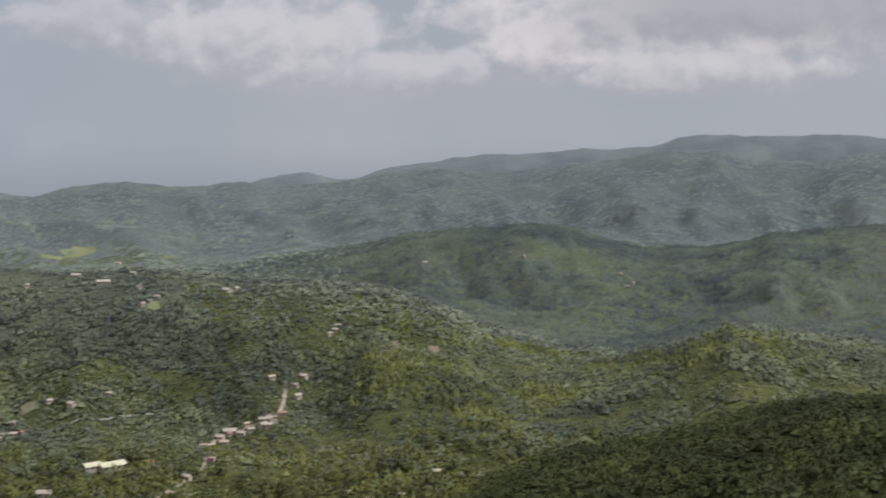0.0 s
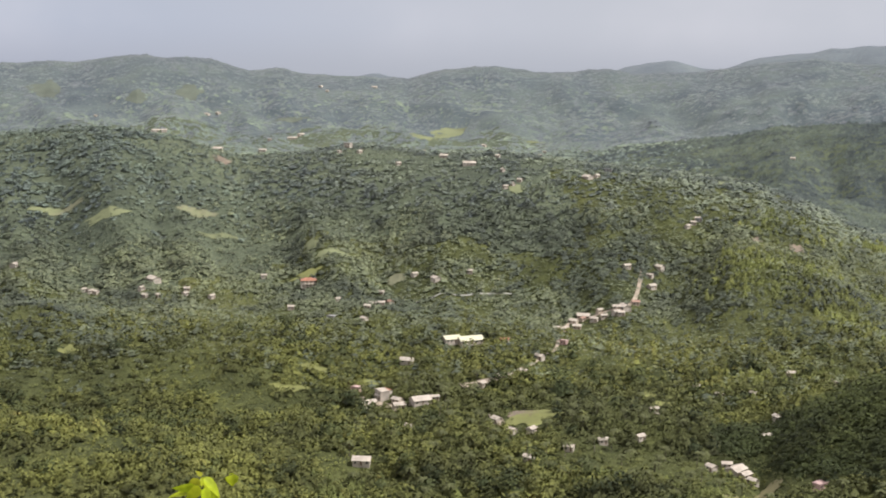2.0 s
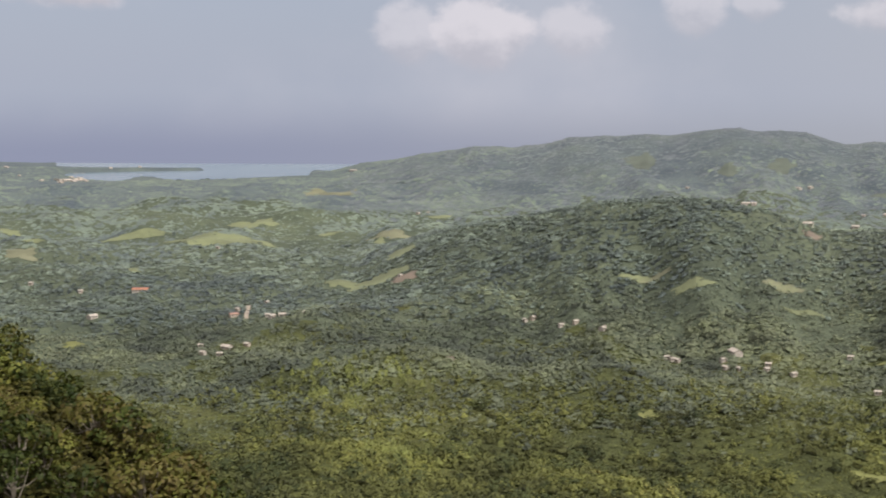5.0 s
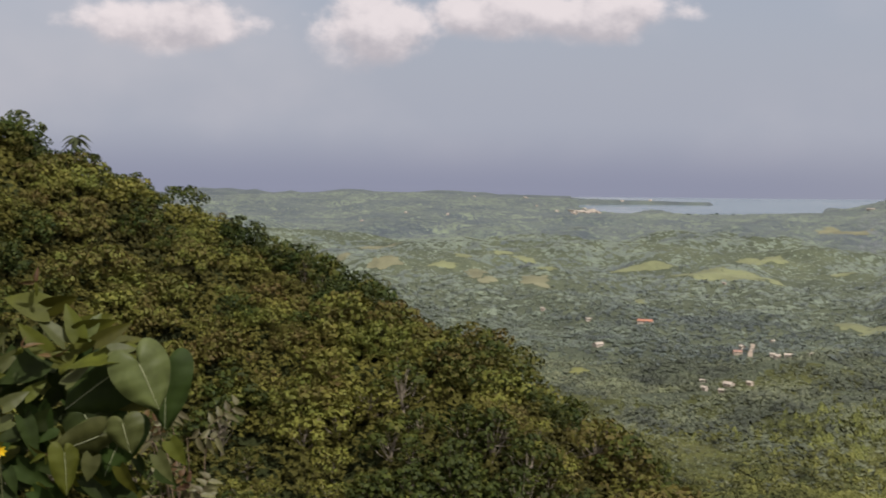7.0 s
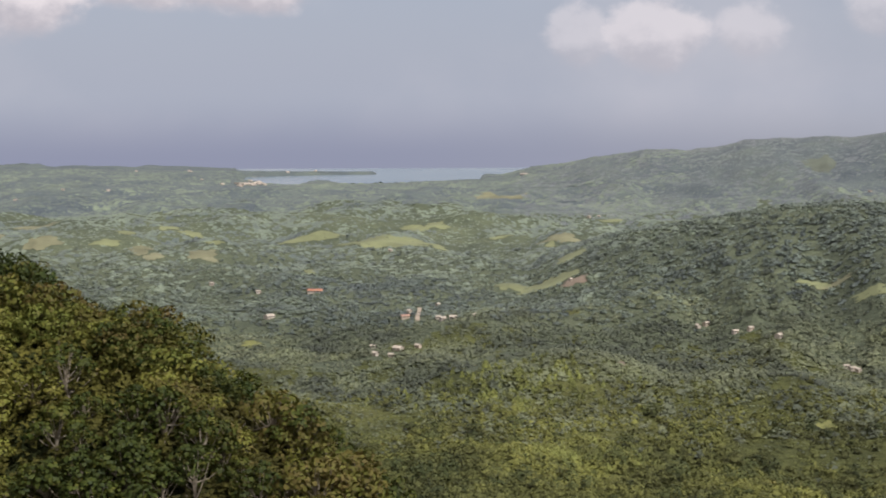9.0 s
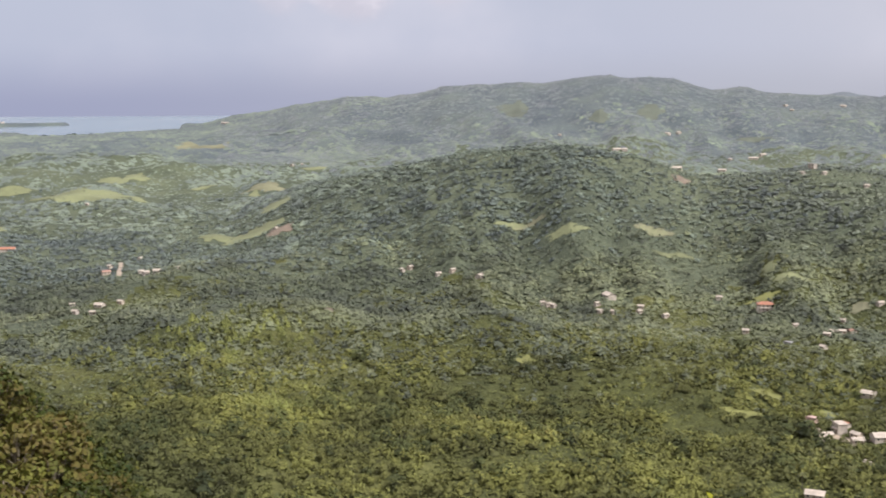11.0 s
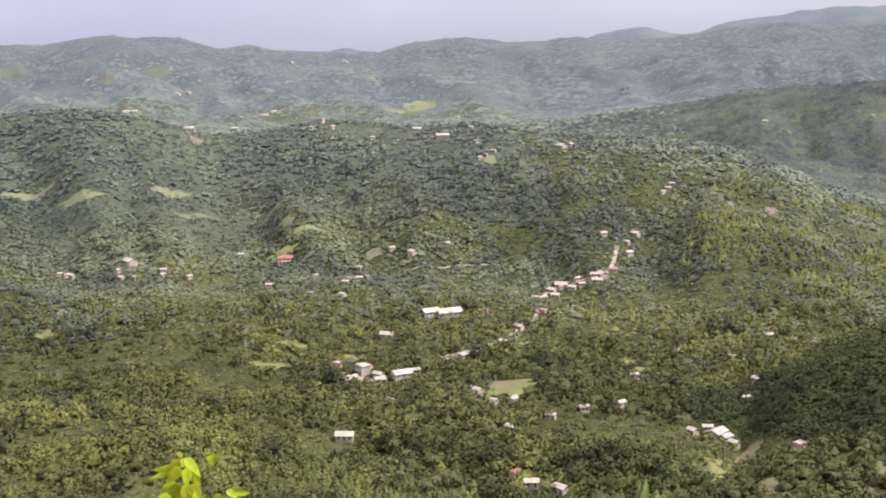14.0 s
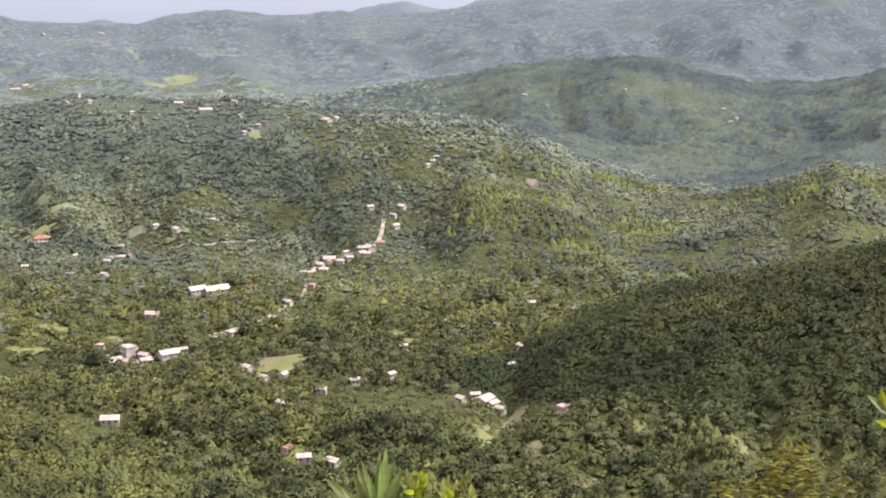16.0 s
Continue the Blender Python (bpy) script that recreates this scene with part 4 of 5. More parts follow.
def clearing(name, bearing, dip, wide, tall, mat, label, category):
    """An open patch with an uneven edge, laid on the ground."""
    far, near = ground_at(bearing, dip + tall), ground_at(bearing, dip - tall)
    r1, r0 = math.hypot(*far[:2]), math.hypot(*near[:2])
    rc = math.hypot(*ground_at(bearing, dip)[:2])
    most = 1.6 * radians(wide) * rc + 4
    r1, r0 = min(r1, rc + most), max(r0, rc - most)
    n, rings = 40, 7
    a = np.linspace(0, 2 * np.pi, n, endpoint=False)
    edge = 1 + 0.5 * (value_noise(np.cos(a) * 1.7 + bearing, np.sin(a) * 1.7 + dip) * 2) + 0.45 * value_noise(np.cos(a) * 5 + bearing, np.sin(a) * 5)
    vx, vy = [], []
    for k in range(rings + 1):
        q = edge * k / rings
        b = np.radians(bearing + wide * q * np.cos(a))
        r = (r0 + r1) / 2 + (r1 - r0) / 2 * q * np.sin(a)
        vx.append(r * np.sin(b))
        vy.append(r * np.cos(b))
    vx, vy = np.concatenate(vx), np.concatenate(vy)
    v = np.stack([vx, vy, ground_z(vx, vy) + 0.45], -1)
    f = [(k * n + i, k * n + (i + 1) % n, (k + 1) * n + (i + 1) % n, (k + 1) * n + i) for k in range(rings) for i in range(n)]
    ob = new(name, mesh_of(name, v, np.array(f), mat, True))
    tagged(ob, label, category, kind="structure")
    # no trees on it
    wm, lm = radians(wide) * rc, (r1 - r0) / 2
    s = min(wm, lm)
    steps = max(1, int(max(wm, lm) / s * 1.5))
    for k in range(-steps, steps + 1):
        u = k / steps * (1 - 0.6 * s / max(wm, lm))
        b, r = (radians(bearing + wide * u), (r0 + r1) / 2) if wm > lm else (radians(bearing), (r0 + r1) / 2 + lm * u)
        GRASS.append((r * math.sin(b), r * math.cos(b), s * 0.85))
        CLEAR.append((r * math.sin(b), r * math.cos(b), s * (0.78 if dip < -10 and name == "meadow" else 0.62)))


for row in MEADOWS + MEADOWS_B:
    clearing("meadow", *row, MEADOW if row[1] < -10 else PASTURE if row[1] < -4.2 or row[0] < 18 else HILL_GRASS, "pale green meadow among the trees", "meadow")
for row in DRY_MEADOWS:
    clearing("dry_meadow", *row, DRY_MEADOW, "straw-coloured grass on an open knoll", "meadow")
# bearing, dip, half width, half height
FOOT_FALLOW = [(63.6, -19.55, 0.7, 0.3), (64.54, -20.79, 0.7, 0.35), (62.44, -20.08, 0.6, 0.35), (70.88, -20.85, 0.55, 0.22), (73.68, -19.96, 0.7, 0.3), (69.04, -20.62, 0.6, 0.25), (66.97, -22.19, 0.6, 0.22), (52.75, -16.7, 0.4, 0.18)]
for row in FOOT_FALLOW:
    clearing("fallow_ground", *row, FALLOW, "olive-brown fallow ground below the flank", "meadow")
for row in BARE_EARTH:
    clearing("bare_earth", *row, EARTH, "patch of bare reddish earth", "earth")


def road(points, width, mat, label, clear=0.42):
    """A lane laid along the ground through sighted points."""
    p = np.array([ground_at(*q)[:2] for q in points])
    s = np.concatenate([[0], np.cumsum(np.hypot(*np.diff(p, axis=0).T))])
    t = np.linspace(0, s[-1], max(6, int(s[-1] / 6)))
    x, y = np.interp(t, s, p[:, 0]), np.interp(t, s, p[:, 1])
    for _ in range(3):
        x[1:-1], y[1:-1] = (x[:-2] + 2 * x[1:-1] + x[2:]) / 4, (y[:-2] + 2 * y[1:-1] + y[2:]) / 4
    dx, dy = np.gradient(x), np.gradient(y)
    d = np.hypot(dx, dy) + 1e-6
    cols = []
    for u in (-1, 0, 1):
        w = u * width / 2 * (1 + 0.3 * value_noise(t / 9, t * 0 + u))
        cx, cy = x - dy / d * w, y + dx / d * w
        cols.append(np.stack([cx, cy, ground_z(cx, cy) + 0.6], -1))
    v = np.concatenate(cols)
    n = len(t)
    f = [(c * n + i, c * n + i + 1, (c + 1) * n + i + 1, (c + 1) * n + i) for c in (0, 1) for i in range(n - 1)]
    ob = new("road", mesh_of("road", v, np.array(f)[:, ::-1], mat, True))
    tagged(ob, label, "road", kind="structure")
    for cx, cy in zip(x[::1], y[::1]):
        r = math.hypot(cx, cy)
        CLEAR.append((cx - cx / r * 1.2, cy - cy / r * 1.2, width * clear))


road([(57.67, -9.96), (57.5, -10.92), (57.38, -11.47), (57.12, -11.85), (56.36, -12.06), (55.33, -12.32), (54.43, -12.63), (54.04, -13.08)], 3.4, SAND_ROAD, "pale marl village road")
road([(54.04, -13.08), (53.91, -13.71), (53.52, -14.02), (53.05, -14.27), (52.47, -14.72), (51.84, -15.02), (51.42, -15.17)], 2.8, SAND_ROAD, "narrow pale marl lane")
road([(51.42, -15.17), (50.63, -15.41), (49.57, -15.62)], 7.0, SAND_ROAD, "wide pale marl yard beside the lane", 0.7)
road([(44.58, -16.05), (45.87, -16.5), (47.19, -16.5), (48.25, -16.3)], 5.0, SAND_ROAD, "pale yard between the villas")
road([(46.52, -11.96), (48.08, -11.7), (49.38, -11.57), (50.94, -11.41), (52.23, -11.48)], 3.0, TRACK, "grey lane through the trees")
road([(13.81, -8.9), (13.74, -9.18), (13.7, -9.5)], 4.5, SAND_ROAD, "pale marl road on the plain", 1.0)
road([(51.02, -16.8), (51.45, -17.3)], 4.5, SAND_ROAD, "short pale drive by the meadow")

# ---- woods of the valley and the hills ----
wood("valley_wood", "dark green broadleaf trees in groves on the valley floor", 6, 90, 480, 900, 17, 6.4, 4, 34, 0.31, WOOD_NEAR, 0.14, 1.05, 0, 120, 1.0, 0, -0.2, 0.2, flank=-1)
wood("valley_brush", "fresh green brush and saplings between the groves", 6, 90, 480, 930, 10, 3.2, 1, 6, 0.40, BRUSH, 0.5, 0.8, 0, 120, 1.0, 0, -9, 0.36, flank=-1)
wood("tall_trees", "large dark round-crowned trees standing over the valley woods", 12, 80, 490, 900, 300, 9.5, 7, 110, 0.27, WOOD_TALL, 0.15, 1.05, 0, 60, 1.0, 0, -0.1, 0.2, flank=-1)
wood("flank_wood", "close green forest on the steep flank, shade put into its dark colour", 61, 90, 480, 900, 9, 6.4, 4, 24, 0.30, WOOD_DEEP, 0.4, 0.8, 0, 40, base=0.24, flank=1)
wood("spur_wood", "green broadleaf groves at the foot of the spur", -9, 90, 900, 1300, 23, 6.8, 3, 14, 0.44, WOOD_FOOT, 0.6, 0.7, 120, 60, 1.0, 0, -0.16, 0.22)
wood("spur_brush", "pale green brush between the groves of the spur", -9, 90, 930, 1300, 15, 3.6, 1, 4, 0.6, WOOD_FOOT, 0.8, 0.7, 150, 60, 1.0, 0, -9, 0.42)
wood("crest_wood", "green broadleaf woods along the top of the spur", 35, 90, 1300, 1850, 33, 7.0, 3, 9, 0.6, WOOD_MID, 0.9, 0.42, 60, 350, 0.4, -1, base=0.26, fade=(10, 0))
wood("outer_crest_wood", "woods on the outer end of the spur, haze put into their grey-green", -11, 45, 1300, 1850, 33, 7.0, 3, 9, 0.6, WOOD_HILL, 1.1, 0.34, 60, 350, 0.4, -1, base=0.3, fade=(0, 10))
wood("hill_wood", "woods on the middle hills, haze put into their grey-green", -14, 61, 1320, 2800, 58, 7.2, 0, 0, 0, WOOD_HILL, 1.0, 0.6, 0, 500, 0.24, 1, -9, 0.3, (0, 8))
wood("ravine_wood", "woods in the ravine behind the spur, cloud shade put into their green", 53, 91, 1320, 2420, 34, 7.0, 0, 0, 0, RAVINE, 0.95, 0.85, 0, 60, 0.38, 1, -9, 0.3, (8, 0))
wood("plain_wood", "woods of the coastal plain, haze put into their dull green", -14, 26, 2800, 4400, 135, 8.5, 0, 0, 0, WOOD_HILL, 1.0, 0.4, 500, 0, 0.08)
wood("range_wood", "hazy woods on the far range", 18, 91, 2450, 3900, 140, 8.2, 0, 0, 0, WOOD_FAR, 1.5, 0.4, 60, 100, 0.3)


def stand(bearing, dip, wide, deep, count):
    """A stand of bright bamboo; on the spur, canopy with sunlight put into its colour."""
    x0, y0, _ = ground_at(bearing, dip)
    r0 = math.hypot(x0, y0)
    q = rng.normal(size=(count, 2))
    b, r = np.radians(bearing + wide * q[:, 0] * 0.5), r0 + deep * q[:, 1] * 0.5
    x, y = r * np.sin(b), r * np.cos(b)
    z, s = ground_z(x, y), 3.4 + 2.6 * rng.random(count)
    v, f = joined([clumps(x, y, z + s * 0.1, s * 0.6, s * 0.9, 0.3, CAP_F), sprays(x, y, z, s, s, 12, 0.5)])
    ob = new("bright_stand", mesh_of("bright_stand", v, f, STAND, True, 0.2 + 0.5 * value_noise(v[:, 0] / 9, v[:, 1] / 9)))
    tagged(ob, "bright yellow-green bamboo, and trees with sunlight put into their colour", "bamboo", kind="stuff")


# spur and hillock: sunlit canopy, its brightness put into the leaf colour
stand(68.5, -8.9, 1.8, 30, 160)
stand(77.0, -8.4, 3.0, 60, 500)
stand(64.0, -8.0, 2.0, 40, 160)
stand(63.5, -10.2, 2.6, 60, 150)
stand(66.5, -14.2, 1.6, 25, 60)
stand(64.6, -9.7, 1.6, 40, 130)
stand(66.6, -11.6, 1.8, 50, 130)
stand(69.0, -11.2, 1.8, 40, 200)
stand(62.0, -9.6, 1.6, 40, 160)
stand(18.5, -12.5, 5.0, 60, 240)
stand(21.5, -15.3, 3.0, 40, 200)
stand(44.5, -20.6, 4.0, 30, 90)
for bearing, dip, wide, deep, count in ((41.5, -21.8, 4.0, 22, 110), (46.0, -21.6, 3.0, 24, 90), (49.5, -22.2, 3.4, 24, 120), (53.0, -22.4, 2.6, 22, 90), (58.5, -22.2, 3.0, 24, 80),
                                        (57.0, -19.6, 3.0, 18, 60), (63.0, -15.0, 2.2, 30, 90), (60.5, -19.9, 2.4, 16, 50), (71.5, -20.6, 2.4, 16, 60)):
    stand(bearing, dip, wide, deep, count)

# ---- coconut palms ----
FROND = weathered("palm_frond", (0.098, 0.104, 0.032), 0.85, 1.0, 0.4)
BARK = weathered("grey_bark", (0.20, 0.17, 0.13), 0.9, 6.0, 0.4)


def palm_shape(seed):
    """A leaning trunk and a star of drooping, folded fronds."""
    g = np.random.default_rng(seed)
    bm = bmesh.new()
    h, lean = 7 + 2.5 * g.random(), g.uniform(-1, 1)
    rings = []
    for k in range(4):
        u = k / 3
        c = (lean * u * u, 0.4 * lean * u, h * u)
        w = 0.22 - 0.08 * u
        rings.append([bm.verts.new((c[0] + w * math.cos(a), c[1] + w * math.sin(a), c[2])) for a in (0, 2.09, 4.19)])
    for a, b in zip(rings, rings[1:]):
        for i in range(3):
            bm.faces.new((a[i], a[(i + 1) % 3], b[(i + 1) % 3], b[i]))
    trunk = bm
    bm = bmesh.new()
    for k in range(13):
        a, up, n = k * 2.4 + g.random(), g.uniform(-0.2, 0.8), 3.0 + 0.8 * g.random()
        d, s = Vector((math.cos(a), math.sin(a), 0)), Vector((-math.sin(a), math.cos(a), 0))
        base = Vector((lean, 0.4 * lean, h))
        spine = [base + d * n * u + Vector((0, 0, n * (up * u - (0.55 + up * 0.5) * u * u))) for u in (0, 0.35, 0.7, 1.0)]
        width = (0.15, 0.55, 0.5, 0.05)
        mid = [bm.verts.new(p) for p in spine]
        for side in (-1, 1):
            rim = [bm.verts.new(p + s * side * w - Vector((0, 0, w * 0.5))) for p, w in zip(spine, width)]
            for i in range(3):
                bm.faces.new((mid[i], mid[i + 1], rim[i + 1], rim[i]))
    return trunk, bm


PALMS = []
for seed in (1, 2, 3):
    trunk, fronds = palm_shape(seed)
    p = new("coconut_palm")
    part("trunk", trunk, BARK, p)
    part("crown", fronds, FROND, p)
    tagged(p, "coconut palm with a grey trunk and drooping fronds", "palm", "palms on the valley floor")
    PALMS.append(p)
px, py, pz = scatter(44, 76, 500, 800, 400)
low = (np.degrees(np.arctan2(px, py)) < 61) | (pz - EYE[2] < -0.344 * np.hypot(px, py))
px, py, pz = px[low], py[low], pz[low]
for k, (x, y, z) in enumerate(zip(px[:260], py[:260], pz[:260])):
    m = pose(float(x), float(y), float(ground_z(x, y)), 0, 0, float(rng.random() * 360))
    if k < 3:
        PALMS[k].matrix_basis = m
    else:
        copy_thing(PALMS[k % 3], m)

# ---- trees of the near shoulder ----
def leaf_material(name, stops, glow=0.25):
    """Small leaves that let some light through."""
    m, nt, bsdf = material(name)
    geo, info = nt.nodes.new("ShaderNodeNewGeometry"), nt.nodes.new("ShaderNodeObjectInfo")
    tone = nt.nodes.new("ShaderNodeAttribute")
    tone.attribute_name = "tone"
    both = nt.nodes.new("ShaderNodeMath")
    both.operation = "MULTIPLY_ADD"
    both.inputs[1].default_value = 0.22
    nt.links.new(geo.outputs["Random Per Island"], both.inputs[0])
    nt.links.new(tone.outputs["Fac"], both.inputs[2])
    col = ramp_of(nt, both.outputs[0], stops)
    hue = nt.nodes.new("ShaderNodeHueSaturation")
    nt.links.new(span(nt, noise_of(nt, 0.22, 3), 0.3, 0.7, 0.470, 0.530), hue.inputs["Hue"])
    nt.links.new(span(nt, info.outputs["Random"], 0, 1, 0.85, 1.15), hue.inputs["Value"])
    nt.links.new(col, hue.inputs["Color"])
    nt.links.new(hue.outputs[0], bsdf.inputs["Base Color"])
    bsdf.inputs["Roughness"].default_value, bsdf.inputs["Specular IOR Level"].default_value = 0.6, 0.15
    back = nt.nodes.new("ShaderNodeBsdfTranslucent")
    nt.links.new(hue.outputs[0], back.inputs[0])
    mix = nt.nodes.new("ShaderNodeMixShader")
    mix.inputs[0].default_value = glow
    nt.links.new(bsdf.outputs[0], mix.inputs[1])
    nt.links.new(back.outputs[0], mix.inputs[2])
    nt.links.new(mix.outputs[0], nt.nodes["Material Output"].inputs[0])
    return m


LEAF = leaf_material("shoulder_leaf", [(0.04, (0.032, 0.046, 0.012)), (0.22, (0.060, 0.076, 0.014)), (0.42, (0.108, 0.108, 0.020)), (0.58, (0.128, 0.100, 0.030)), (0.78, (0.150, 0.160, 0.030)), (1.0, (0.225, 0.215, 0.045))])
TWIG = weathered("pale_twig", (0.25, 0.21, 0.15), 0.9, 8.0, 0.4)


def tube(bm, path, r0, r1, sides=5):
    """A tapering stem along a path."""
    rings = []
    for k, p in enumerate(path):
        a = (path[min(k + 1, len(path) - 1)] - path[max(k - 1, 0)]).normalized()
        u = a.orthogonal().normalized()
        w = a.cross(u)
        r = r0 + (r1 - r0) * k / (len(path) - 1)
        rings.append([bm.verts.new(p + (u * math.cos(t) + w * math.sin(t)) * r) for t in (i * 6.283 / sides for i in range(sides))])
    for a, b in zip(rings, rings[1:]):
        for i in range(sides):
            bm.faces.new((a[i], a[(i + 1) % sides], b[(i + 1) % sides], b[i]))


def bush_tree(seed, tall=1.0):
    """Trunk with limbs, and a crown of folded leaves in uneven tufts."""
    g = random.Random(seed)
    wood_bm, leaf_bm = bmesh.new(), bmesh.new()
    h = g.uniform(2.0, 3.5) * tall
    tufts = []
    spread = g.uniform(1.2, 1.75)
    tones, ways = [], []
    for k in range(g.randint(11, 14)):
        a, q = k * 2.4 + g.uniform(-0.4, 0.4), math.sqrt((k + 0.4) / 13)
        tufts.append((Vector((math.cos(a) * spread * q, math.sin(a) * spread * q, h * (1.0 - 0.5 * q * q) + g.uniform(-0.3, 0.25))), g.uniform(0.3, 0.56), g.gauss(0, 0.07)))
    tube(wood_bm, [Vector((0, 0, -0.8)), Vector((0.1, 0.05, h * 0.3)), Vector((0, 0.1, h * 0.6))], 0.11, 0.06)
    for c, s, light in tufts:
        start = Vector((0.05, 0.05, h * g.uniform(0.15, 0.5)))
        tube(wood_bm, [start, (start + c) / 2 + Vector((0, 0, -0.1)), c + Vector((0, 0, 0.1))], 0.045, 0.012, 3)
        for _ in range(int(50 * s / 0.5)):
            n = Vector((g.gauss(0, 1), g.gauss(0, 1), g.gauss(0.35, 0.9))).normalized()
            p = c + Vector((n.x * s * 1.1, n.y * s * 1.1, n.z * s * 0.8)) * g.uniform(0.7, 1.08)
            n = (n + Vector((g.gauss(0, 0.22), g.gauss(0, 0.22), 0.12 + g.gauss(0, 0.22)))).normalized()
            u = (n.orthogonal().normalized() + Vector((g.gauss(0, 0.6), g.gauss(0, 0.6), g.gauss(-0.2, 0.35)))).normalized()
            w = u.cross(n).normalized()
            size = g.uniform(0.08, 0.17)
            tip, rim, base = p + u * size * 1.4, w * size * 0.72, p - u * size * 0.5
            mid = p + u * size * 0.4 + n * size * 0.15
            v = [leaf_bm.verts.new(q) for q in (base, mid + rim, tip, mid - rim)]
            leaf_bm.faces.new((v[0], v[1], v[2]))
            leaf_bm.faces.new((v[0], v[2], v[3]))
            tones += [light + g.gauss(0, 0.04)] * 4
            whole = (p - Vector((0, 0, h * 0.45))).normalized()
            leaf_way = (whole * 0.5 + (p - c).normalized() * 0.55 + n * 0.35 + Vector((0, 0, 0.25))).normalized()
            ways += [leaf_way[:]] * 4
    for _ in range(2):
        a, q = g.uniform(0, 6.283), g.uniform(0.9, 1.5)
        start, tip = Vector((0, 0, h * 0.4)), Vector((math.cos(a) * q, math.sin(a) * q, h * g.uniform(0.6, 1.1)))
        tube(wood_bm, [start, (start + tip) / 2 + Vector((g.uniform(-0.3, 0.3), g.uniform(-0.3, 0.3), 0.25)), tip], 0.03, 0.01, 3)
    for f in leaf_bm.faces:
        f.smooth = True
    return wood_bm, leaf_bm, np.array(tones, np.float32), np.array(ways, np.float32)


def crown_of(leaf_bm, tone, ways, tree):
    """The leaves of a tree, each with its tone and the way it faces."""
    ob = part("crown", leaf_bm, LEAF, tree)
    ob.data.attributes.new("tone", "FLOAT", "POINT").data.foreach_set("value", tone)
    ob.data.attributes.new("custom_normal", "FLOAT_VECTOR", "POINT").data.foreach_set("vector", ways.ravel())
    return ob


# twig brown, with the shade between crowns put into the leaf colour
FILL = canopy("shaded_inner_leaves", (0.040, 0.038, 0.009), (0.060, 0.056, 0.012), (0.088, 0.080, 0.017), (0.11, 0.075, 0.024), 2.5, 0.05)
shapes = [bush_tree(s) for s in range(9)]
KIND = (0.1, 0.38, 0.2, 0.56, 0.28, 0.0, 0.46, 0.14, 0.72)
KINDS = sorted(range(9), key=lambda k: KIND[k])
TREES, RAW = [], []
for wood_bm, leaf_bm, tuft, ways in shapes:
    lv = np.array([v.co[:] for v in leaf_bm.verts])
    leaf_bm.verts.index_update()
    lf = np.array([[v.index for v in f.verts] for f in leaf_bm.faces])
    RAW.append((lv, lf, tuft, ways))
    t = new("tree")
    part("trunk", wood_bm, TWIG, t)
    crown_of(leaf_bm, np.clip(tuft + KIND[len(TREES)], 0, 0.8), ways, t)
    tagged(t, "bushy green tree with pale twigs on a steep slope", "tree", "trees on the near shoulder")
    TREES.append(t)
n = 1900
tb, tr = np.radians(rng.uniform(-25, 15, n)), np.sqrt(rng.uniform(42 ** 2, 185 ** 2, n))
tx, ty = tr * np.sin(tb), tr * np.cos(tb)
tz = ground_z(tx, ty)
seen = ((tz + 3.5 - EYE[2]) / tr > np.tan(np.radians(-21))) & ~hidden(tx, ty, tz + 3.5)
tx, ty, tz, tr = tx[seen], ty[seen], tz[seen], tr[seen]
order = np.argsort(tr)
rest, tones, facing = [], [], []
for k, i in enumerate(order):
    scale, turn = 0.7 + 1.1 * rng.random() ** 1.8, rng.random() * 360
    m = pose(float(tx[i]), float(ty[i]), float(tz[i]), rng.uniform(-8, 8), rng.uniform(-8, 8), turn) @ Matrix.Scale(scale, 4)
    # stands of one kind grow together
    patch = 2.4 * float(fractal(tx[i], ty[i], 11.0, 2))
    kind = KINDS[int(np.clip((0.5 + patch) * 9 + rng.normal() * 1.7, 0, 8))]
    if k < 9:
        TREES[k].matrix_basis = m.copy()
    elif k < 280:
        copy_thing(TREES[kind], Matrix.Identity(4)).matrix_basis = m
    else:
        lv, lf, tuft, ways = RAW[kind]
        a = radians(turn)
        x, y = lv[:, 0] * math.cos(a) - lv[:, 1] * math.sin(a), lv[:, 0] * math.sin(a) + lv[:, 1] * math.cos(a)
        rest.append((np.stack([x * scale + tx[i], y * scale + ty[i], lv[:, 2] * scale + tz[i]], -1), lf))
        tones.append(np.clip(tuft + KIND[kind] + 0.14 * rng.normal(), 0.0, 0.8))
        facing.append(np.stack([ways[:, 0] * math.cos(a) - ways[:, 1] * math.sin(a), ways[:, 0] * math.sin(a) + ways[:, 1] * math.cos(a), ways[:, 2]], -1))
v, f = joined(rest)
tagged(new("shoulder_leaves", mesh_of("shoulder_leaves", v, f, LEAF, True, np.concatenate(tones), np.concatenate(facing))), "crowns of bushy trees covering the shoulder", "woods", kind="stuff")
sb, sr = np.radians(rng.uniform(-25, 15, 6800)), np.sqrt(rng.uniform(42 ** 2, 180 ** 2, 6800))
sx, sy = sr * np.sin(sb), sr * np.cos(sb)
sz = ground_z(sx, sy)
seen = ((sz + 2 - EYE[2]) / sr > np.tan(np.radians(-20))) & ~hidden(sx, sy, sz + 2)
sx, sy, sz = sx[seen], sy[seen], sz[seen]
fs = 1.3 + 0.9 * rng.random(len(sx))
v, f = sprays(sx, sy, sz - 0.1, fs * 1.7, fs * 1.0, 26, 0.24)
tagged(new("shrubs", mesh_of("shrubs", v, f, FILL, False, 0.3 + 0.5 * value_noise(v[:, 0] / 3, v[:, 1] / 3))), "low shrubs beneath the trees, shade put into their dark colour", "shrubs", kind="stuff")

